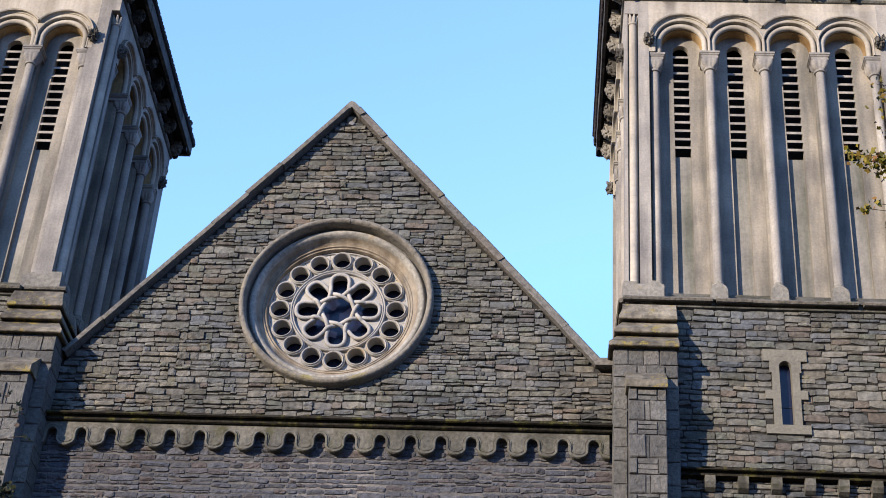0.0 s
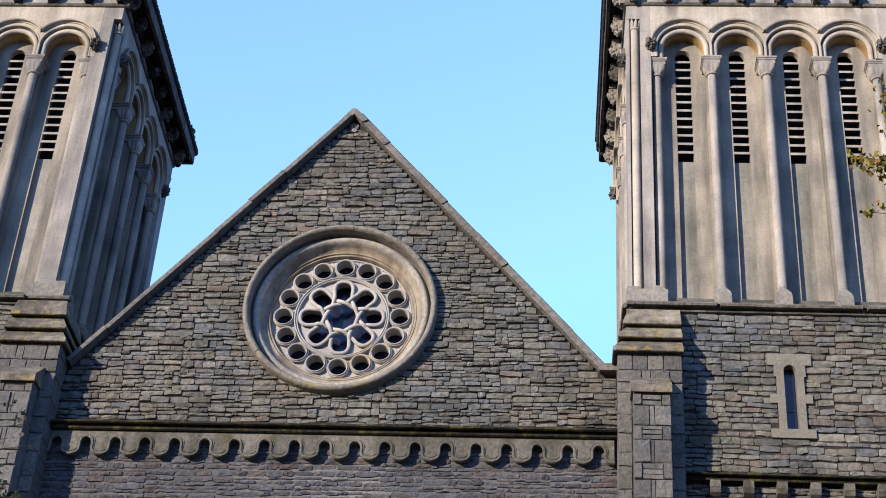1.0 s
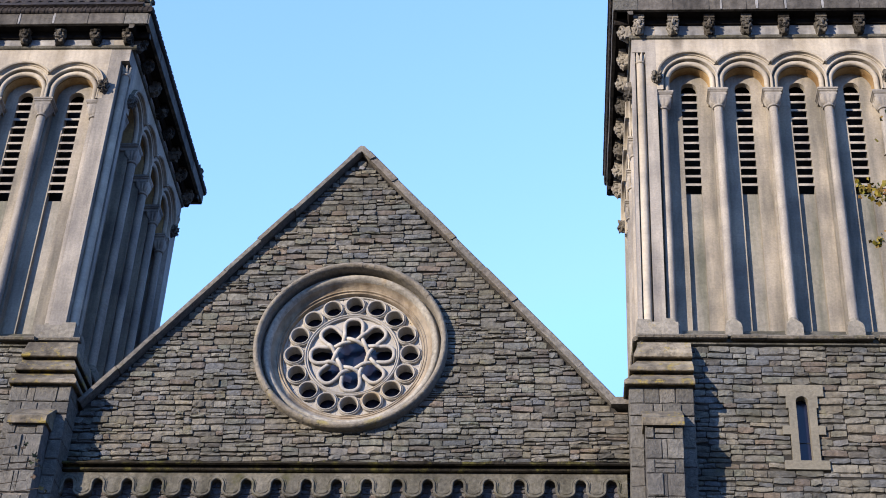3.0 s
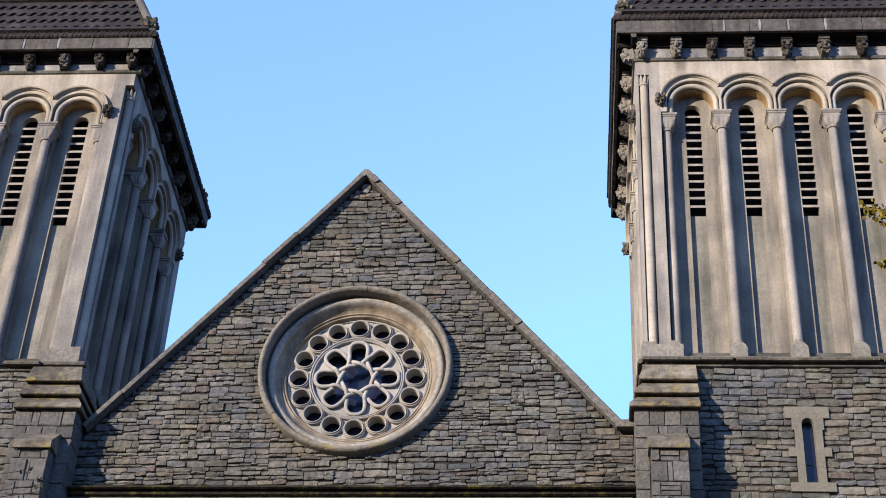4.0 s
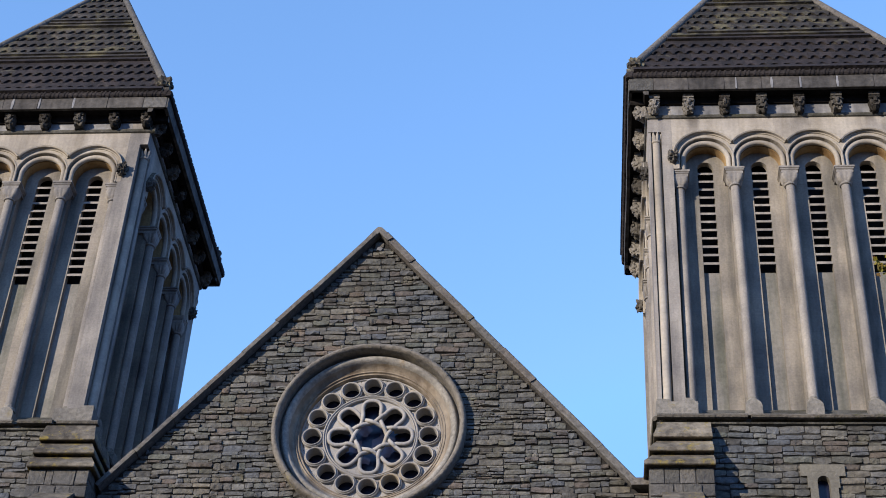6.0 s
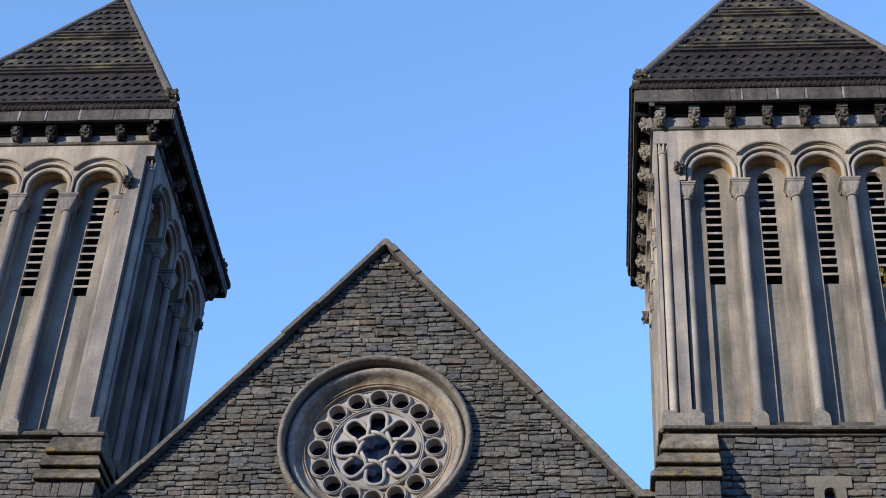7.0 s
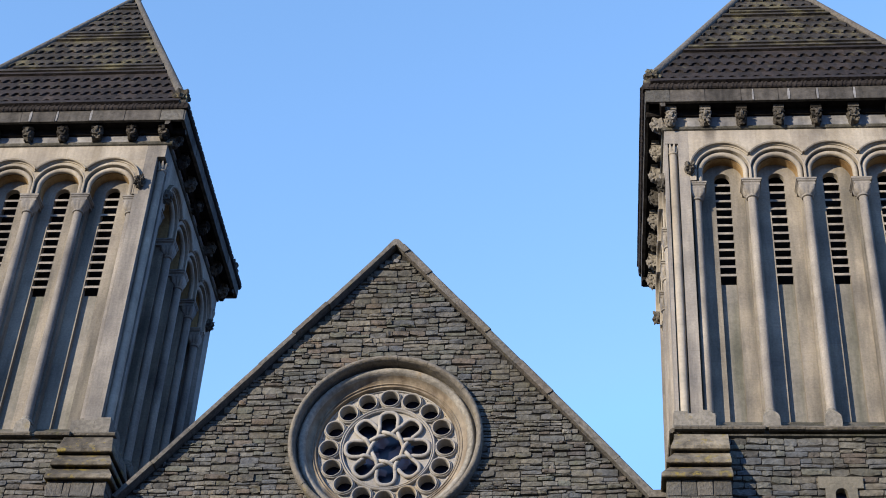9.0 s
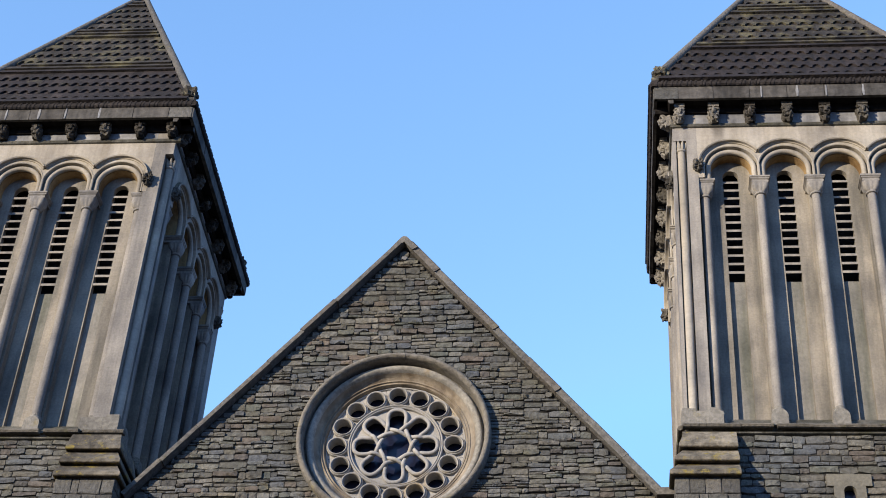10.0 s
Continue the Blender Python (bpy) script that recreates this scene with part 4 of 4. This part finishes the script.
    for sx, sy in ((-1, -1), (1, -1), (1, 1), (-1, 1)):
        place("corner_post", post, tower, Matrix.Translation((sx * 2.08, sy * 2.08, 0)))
    place("bell_chamber", b.mesh("bell_chamber", DARK), tower, label="solid dark box standing for the unlit bell chamber")


ROOF_HALF, ROOF_FOOT, ROOF_TOP = 3.14, 25.64, 32.35


def tile_mesh(width, length, notch, tip, end, material):
    """A stone tile in the roof's plane, x across and y up the slope, tip high at its lower edge and end at its upper one, with an arched cut in the lower edge."""
    out = [(-width / 2, 0)]
    if notch:
        nw, nh = notch
        out += [(-nw, 0)] + [(-nw * math.cos(a), nh * math.sin(a)) for a in [math.pi * i / 8 for i in range(1, 8)]] + [(nw, 0)]
    out += [(width / 2, 0), (width / 2, length), (-width / 2, length)]
    n, b = len(out), Build()
    b.add([(x, y, tip + (end - tip) * y / length) for x, y in out] + [(x, y, -.02) for x, y in out],
          [tuple(range(n))] + [(i, n + i, n + (i + 1) % n, (i + 1) % n) for i in range(n)])
    return b.mesh("tile", material)


def tower_roof(tower, west, east, tip, down=0.0):
    """The pyramid; its foot reaches out west and east of the tower's middle, and its top stands tip beside it."""
    b = Build()
    h = ROOF_HALF
    mid = (east - west) / 2
    lean_x = (tip - mid) / (ROOF_TOP - ROOF_FOOT)
    skew = Matrix((((east + west) / (2 * h), 0, lean_x, mid - lean_x * ROOF_FOOT), (0, 1, 0, 0), (0, 0, 1, -down), (0, 0, 0, 1)))
    b.add([skew @ Vector(p) for p in ((-h, -h, ROOF_FOOT), (h, -h, ROOF_FOOT), (h, h, ROOF_FOOT), (-h, h, ROOF_FOOT), (0, 0, ROOF_TOP))], [(0, 1, 4), (1, 2, 4), (2, 3, 4), (3, 0, 4), (3, 2, 1, 0)])
    roof = place("roof", b.mesh("roof", DAMP_TILE), tower, label="steep pyramid roof of dark stone tiles in plain and scalloped bands")
    rise = ROOF_TOP - ROOF_FOOT
    length, lean = math.hypot(rise, h), math.degrees(math.atan2(rise, h))
    rows, s = [(0.0, "flat", .15)], .15
    while s < length - .5:
        for kind, count, pitch in (("fish", 4, .42), ("flat", 3, .22)):
            for _ in range(count):
                rows.append((s, kind, pitch))
                s += pitch
    kinds = {low: (tile_mesh(.2506, .416, (.098, .19), .046, .026, m), tile_mesh(.706, .26, None, .085, .035, m)) for low, m in ((True, DAMP_TILE), (False, TILE))}
    rng = random.Random(3)
    for k in range(4):
        rest = {True: Build(), False: Build()}
        turn = pose(0, 0, 0, 0, 0, 90 * k)
        for i, (s, kind, pitch) in enumerate(rows):
            w = .250 if kind == "fish" else .705
            fish, flat = kinds[s < 1.9]
            half = h * (1 - (s + .2) / length) - .05
            x = -half
            if half < .12:
                continue
            x = -math.ceil(half / w) * w + (w / 2 if i % 2 else 0)
            while x < half:
                a, c = max(x, -half), min(x + w, half)
                x += w
                if c - a < .06:
                    continue
                m = skew @ turn @ Matrix.Translation((0, -h, ROOF_FOOT)) @ pose(0, 0, 0, lean, 0, 0) @ Matrix.Translation(((a + c) / 2, s, .004 + rng.uniform(0, .004))) @ pose(0, 0, 0, 0, 0, rng.uniform(-.8, .8)) @ Matrix.Diagonal(((c - a) / w, 1, 1, 1))
                me = fish if kind == "fish" else flat
                if k == 0:
                    place("tile", me, roof, m)
                else:
                    rest[s < 1.9].add([m @ v.co for v in me.vertices], [tuple(p.vertices) for p in me.polygons])
        for low, m in ((True, DAMP_TILE), (False, TILE)):
            if rest[low].v:
                place("tile_infill", rest[low].mesh("tile_infill", m), roof, kind="stuff")
        # hip roll and the carved knob at its foot
        b = Build()
        pts = [skew @ turn @ Vector((-h, -h, ROOF_FOOT + .02)).lerp(Vector((0, 0, ROOF_TOP + .05)), .04 + .96 * q / 10) for q in range(11)]
        b.tube(pts, [.10 - .003 * q for q in range(11)], 10)
        place("hip_roll", b.mesh("hip_roll", COPING, 60), roof)
        place("hip_knob", lump("hip_knob", (.30, .30, .28), 4 + k, KNOB, .6, 4), roof, Matrix.Translation(skew @ turn @ Vector((-h + .20, -h + .20, ROOF_FOOT + .36))))
        b = Build()
        b.box(-h - .02, -h + .50, -h - .02, -h + .50, ROOF_FOOT + .02, ROOF_FOOT + .11)
        b.v = [tuple(skew @ turn @ Vector(p)) for p in b.v]
        place("corner_tile", b.mesh("corner_tile", KNOB), roof, label="lichened corner tile")
    b = Build()
    b.lathe([(.12, ROOF_TOP - .25), (.14, ROOF_TOP - .05), (.08, ROOF_TOP + .08), (.01, ROOF_TOP + .2)], tip, 0, 12)
    place("finial", b.mesh("finial", COPING, 50), roof)


PIL, NAR = -3.23, -3.55            # front planes of the two buttresses behind their stones


def tower_buttress(tower, side):
    """The clasping corner buttress with stepped weatherings, and the narrower one before it."""
    sx = 1 if side > 0 else -1
    X = lambda a, c: (min(-sx * a, -sx * c), max(-sx * a, -sx * c))
    b = Build()
    b.box(*X(2.97, 1.90), PIL, -1.9, -.2, 16.2)
    pil = place("corner_buttress", b.mesh("corner_buttress", POINTING), tower, label="clasping corner buttress of squared stone")
    tiers = [(16.16, .325, .63, .13, .30, 16.56), (16.52, .225, .48, .04, .16, 16.93), (16.89, .135, .33, .03, .11, 17.32)]
    for z, ox, oy, tx, ty, zt in tiers:
        b = Build()

        def rect(a, c, zz):
            x0, x1 = X(HALF + a, 1.865)
            return [(x0, -HALF - c, zz), (x1, -HALF - c, zz), (x1, -1.865, zz), (x0, -1.865, zz)]
        b.rings([rect(ox - .17, oy - .17, z + .03), rect(ox - .05, oy - .05, z + .03), rect(ox - .045, oy - .045, z + .004), rect(ox - .012, oy - .014, z), rect(ox, oy, z + .012), rect(ox - .004, oy - .006, z + .075), rect(ox - .02, oy - .025, z + .10), rect(tx, ty, zt)], caps=True)
        place("weathering", b.mesh("weathering", WEATHERED), pil, label="sloping capstone with yellow lichen")
    b = Build()
    b.box(*X(2.74, 2.15), NAR, -3.0, -.2, 15.24)
    nar = place("front_buttress", b.mesh("front_buttress", POINTING), tower, label="narrow stepped buttress of squared stone")
    b = Build()
    x0, x1 = X(2.785, 2.10)
    b.rings([[(x, -3.0, 15.25), (x, NAR - .07, 15.25), (x, NAR - .075, 15.205), (x, NAR - .10, 15.205), (x, NAR - .11, 15.23), (x, NAR - .11, 15.34), (x, NAR - .08, 15.37), (x, PIL - .02, 15.70), (x, -3.0, 15.70)] for x in (x0, x1)], caps=True)
    place("weathering", b.mesh("weathering", WEATHERED), nar)
    return pil, nar


QUOINS = []
for s in range(8):
    rq = random.Random(40 + s)
    b = Build()
    j = lambda: rq.uniform(-.03, .03)
    q = [(-.5, -.5), (.5, -.5), (.5, .5), (-.5, .5)]
    v = [(x, 0, z) for x, z in q] + [(x * .985 + j(), -.75, z * .98 + j()) for x, z in q] + [(x * .92 + j(), -1 + j() * 9, z * .90 + j()) for x, z in q]
    b.add(v, [(i, (i + 1) % 4, 4 + (i + 1) % 4, 4 + i) for i in range(4)] + [(4 + i, 4 + (i + 1) % 4, 8 + (i + 1) % 4, 8 + i) for i in range(4)] + [(8, 9, 10, 11)])
    QUOINS.append(b.mesh("stone", QUOIN))


def quoin(parent, xa, xb, za, zb, y, rng, proud=.03):
    place("stone", rng.choice(QUOINS), parent, Matrix.LocRotScale(((xa + xb) / 2, y, (za + zb) / 2), Euler((0, radians(rng.gauss(0, .8)), 0)), (abs(xb - xa) - rng.uniform(.010, .022), proud * rng.uniform(.7, 1.6), zb - za - rng.uniform(.010, .026))))


def buttress_stones(pil, nar, side, rng):
    sx = -1 if side > 0 else 1
    # pilaster: edge stones beside the narrow buttress, wider ones above it
    z = 12.6
    while z < 15.5:
        h = rng.uniform(.24, .46)
        for a, c in ((2.985, 2.745), (2.125, 1.885)):
            quoin(pil, sx * a, sx * c, z, min(z + h, 15.6), PIL, rng, .02)
        z += h
    z = 15.6
    for h in (.25, .32):
        cuts = [2.985, 2.985 - rng.uniform(.22, .48), 2.45 + rng.uniform(-.16, .12), 1.885 + rng.uniform(.18, .36), 1.885]
        for a, c in zip(cuts, cuts[1:]):
            quoin(pil, sx * a, sx * c, z, z + h, PIL, rng, .025)
        z += h
    # inner flank of the pilaster
    z = 12.6
    while z < 16.1:
        h = rng.uniform(.24, .46)
        top = min(z + h, 16.17)
        ob = place("stone", rng.choice(QUOINS), pil, Matrix.LocRotScale((sx * 1.90, -2.99, (z + top) / 2), Euler((0, 0, radians(90 if sx > 0 else -90) + (math.pi if sx > 0 else math.pi))), (.47, .02, top - z - .012)))
        place("stone", rng.choice(QUOINS), pil, Matrix.LocRotScale((sx * 2.965, -2.99, (z + top) / 2), Euler((0, 0, radians(90 if sx > 0 else -90))), (.46, .018, top - z - .014)))
        z += h
    # narrow buttress: big corner blocks in turn with rubble between
    z, wide = 12.6, True
    while z < 15.18:
        h = rng.uniform(.34, .44) if wide else rng.uniform(.22, .30)
        top = min(z + h, 15.22)
        w = rng.uniform(.26, .29) if wide else rng.uniform(.13, .17)
        quoin(nar, sx * 2.75, sx * (2.75 - w), z, top, NAR, rng, .03)
        quoin(nar, sx * (2.12 + w), sx * 2.12, z, top, NAR, rng, .03)
        zz = z
        while zz < top - .04 and not wide:
            hh = min(rng.uniform(.08, .14), top - zz)
            quoin(nar, sx * (2.75 - w), sx * (2.12 + w), zz, zz + hh, NAR, rng, .02)
            zz += hh
        if wide:
            quoin(nar, sx * (2.75 - w), sx * (2.12 + w), z, top, NAR, rng, .015)
        z += h
        wide = not wide


def slit_window(parent_m):
    win = thing("slit_window", "narrow round-headed slit window in a limestone frame", "window", parent_m)
    b = Build()
    b.arch(0, .20, 16.10, 16.23, .105, 16.42, -.024, .14, 14)
    b.box(-.38, .38, -.026, .1, 16.42, 16.56)
    for s in (-1, 1):
        b.box(min(s * .2, s * .38), max(s * .2, s * .38), -.028, .1, 16.33, 16.42)
        b.box(min(s * .105, s * .235), max(s * .105, s * .235), -.03, .14, 15.08, 16.10)
        b.box(min(s * .235, s * .36), max(s * .235, s * .36), -.027, .1, 15.58, 15.75)
        b.box(min(s * .2, s * .27), max(s * .2, s * .27), -.027, .1, 16.1, 16.33)
    b.box(-.375, .375, -.03, .14, 14.91, 15.08)
    place("window_frame", b.mesh("window_frame", FRAMED), win)
    b = Build()
    b.box(-.113, .113, .15, .17, 15.067, 16.352)
    place("pane", b.mesh("pane", GLASS), win, label="dark glass reflecting blue sky")
    b = Build()
    b.tube([(-.112, .145, 15.50), (.112, .145, 15.50)], .008, 6)
    place("saddle_bar", b.mesh("saddle_bar", IRON), win, label="thin dark iron bar")
    return win


tower = thing("bell_tower", "bell tower of rubble stone with a pale limestone belfry", "tower", Matrix.Translation((4.06, HALF, 0)), "pair of towers")
lower = tower_body(tower)
tower_belfry(tower)
buttresses = [(*tower_buttress(tower, s), s) for s in (1, -1)]
slit_window(Matrix.Translation((4.06, -.012, -.045)))
slit_window(Matrix.Translation((2 * AXIS - 4.04, -.012, -.185)))

# ---- trees before the church front ----
def tree(m, label, height, radius, twigs, seed, limbs=60, foliage=LEAF):
    """A tree with a tapered trunk, limbs and a crown of single leaves; twigs (x, y, z, leaves, spread) reach out of the crown."""
    t = thing("tree", label, "tree", m)
    rng = random.Random(seed)
    b = Build()
    h = height
    b.tube([(0, 0, -.1), (.05, 0, .15 * h), (-.05, .1, .34 * h), (-.1, .1, .56 * h), (.05, .1, .82 * h), (.1, 0, h)], [.025 * h, .020 * h, .017 * h, .013 * h, .008 * h, .002 * h], 12)
    place("trunk", b.mesh("trunk", BARK, 60), t)
    leaves = Build()

    def leaf(p, size):
        d = Matrix.LocRotScale(p, Euler([rng.uniform(0, 6.28) for _ in range(3)]), Vector((size, size, size)))
        pts = [(0, -.5, 0), (.28, -.25, .05), (.5, 0, .0), (.22, .12, .04), (.16, .42, 0), (0, .55, -.05), (-.16, .42, 0), (-.22, .12, .04), (-.5, 0, 0), (-.28, -.25, .05)]
        leaves.add([d @ Vector(q) for q in pts], [tuple(range(10))])

    def limb(pts, radii):
        bb = Build()
        bb.tube(pts, radii, 6)
        place("limb", bb.mesh("limb", BARK, 60), t)

    for _ in range(limbs):
        z, a = rng.uniform(.45, .97) * h, rng.uniform(0, 6.28)
        reach = radius * math.sqrt(max(.05, 1 - ((z / h - .71) / .34) ** 2)) * rng.uniform(.6, .95)
        start, end = Vector((0, .1, z - reach * .45)), Vector((math.cos(a) * reach, math.sin(a) * reach, z))
        mid = start.lerp(end, .5) + Vector((0, 0, rng.uniform(.05, .25)))
        limb([start, start.lerp(mid, .5), mid, end.lerp(mid, .5), end], [.06, .048, .036, .024, .009])
        for _ in range(150):
            leaf(start.lerp(end, rng.uniform(.35, 1.02)) + Vector([rng.gauss(0, .085 * radius) for _ in range(3)]), rng.uniform(.06, .11))
    for x, y, z, count, spread in twigs:
        side = -1 if x < 0 else 1
        a, c = Vector((side * radius * .45, .1, z - .5)), Vector((x, y, z))
        limb([a, a.lerp(c, .4) + Vector((0, 0, .12)), a.lerp(c, .8) + Vector((0, 0, .05)), c], [.02, .012, .006, .003])
        for _ in range(count):
            leaf(c + Vector([rng.gauss(0, spread) for _ in range(3)]), rng.uniform(.035, .07))
    place("crown", leaves.mesh("crown", foliage), t, kind="stuff")


tree(Matrix.Translation((7.2, -12.5, 0)), "autumn tree with sparse yellow-green leaves", 13.5, 3.4,
     [(-4.43, 0, 11.25, 22, .042), (-4.27, 0, 11.16, 46, .05), (-4.13, 0, 11.17, 60, .06), (-4.03, .05, 11.1, 80, .08), (-4.33, 0, 10.61, 16, .03), (-4.22, 0, 10.67, 8, .03), (-4.12, 0, 10.42, 24, .04), (-4.0, 0, 10.75, 12, .05), (-4.06, 0, 11.56, 22, .05), (-4.05, 0, 11.88, 24, .06), (-4.1, 0, 12.1, 10, .05)], 21)
tree(Matrix.Translation((-8.0, -11.0, 0)), "small dark-leaved tree beside the church front", 7.4, 2.2,
     [(2.87, 0, 8.10, 90, .06), (2.70, 0, 8.15, 60, .08), (2.97, 0, 8.74, 2, .03), (2.86, 0, 8.97, 5, .05), (2.80, .05, 9.06, 8, .035), (2.72, .05, 8.45, 6, .04), (2.78, 0, 8.82, 3, .05), (2.66, 0, 9.2, 4, .05)], 22, limbs=34, foliage=DARK_LEAF)

# ---- the stones of the walls ----
lay_stones(gable_stones, gable, 0.03, random.Random(12), lambda x, z: abs(x) < 2.9 and -2.45 < z < -1.0)
lay_stones(foot_stones, gable, 0.03, random.Random(13), lambda x, z: False, 0.012, (0.036, 0.062), GREYWALL)
b = Build()
b.box(-4.92, 4.92, 0.007, 0.028, -4.7, -2.62)
place("pointing", b.mesh("pointing", POINTING), gable, label="pale lime pointing between the lower stones", kind="stuff")
rng = random.Random(31)


def tower_spans(za, zb):
    z = (za + zb) / 2
    if 14.90 < z < 16.57:
        return [(-2.05, -.37 if z < 15.1 or z > 16.33 else -.24), (.37 if z < 15.1 or z > 16.33 else .24, 2.05)]
    return [(-2.05, 2.05)]


tower_stones = courses(-2.05, 2.05, 14.2, 17.33, rng, tower_spans, low=.085, high=.165, short=.17, long=.52) + courses(-2.05, 2.05, 12.8, 13.98, rng, lambda za, zb: [(-2.05, 2.05)])
lay_stones(tower_stones, lower, FACE_Y + .03, rng, lambda x, z: z > 14.3 and x < 1.2, proud=(0.016, 0.050))
for pil, nar, s in buttresses:
    buttress_stones(pil, nar, s, rng)
twin = copy_thing(tower, Matrix.Translation((2 * AXIS - 4.04, HALF, -.14)))
# on this tower the front arcade stands a little nearer to the nave
for o in twin.children:
    if o.name.split(".")[0] in ("arcade_wall", "shaft", "arch_roll", "hood_mould", "louvre") and abs(o.matrix_basis.to_euler().z) < .1:
        o.matrix_basis = Matrix.Translation((.07, -.003, -.03)) @ o.matrix_basis
    elif o.name.split(".")[0] in ("corner_buttress", "front_buttress"):
        o.matrix_basis = Matrix.Translation((.15, 0, .06)) @ o.matrix_basis
    elif o.name.split(".")[0] == "corbel" and abs(o.matrix_basis.to_euler().z) < .1 and abs(o.matrix_basis.translation.x) < 2:
        o.matrix_basis = Matrix.Translation((.145, 0, 0)) @ o.matrix_basis
    elif o.name.split(".")[0] == "cornice":       # its cornice sits lower
        o.matrix_basis = Matrix.Translation((0, 0, -.12)) @ o.matrix_basis
        for c in o.children:
            if c.name.split(".")[0] == "eaves_roll":
                c.matrix_basis = Matrix.Translation((0, 0, -.04)) @ c.matrix_basis
tower_roof(tower, 3.14, 2.94, 0)
tower_roof(twin, 2.62, 3.08, .15, .17)
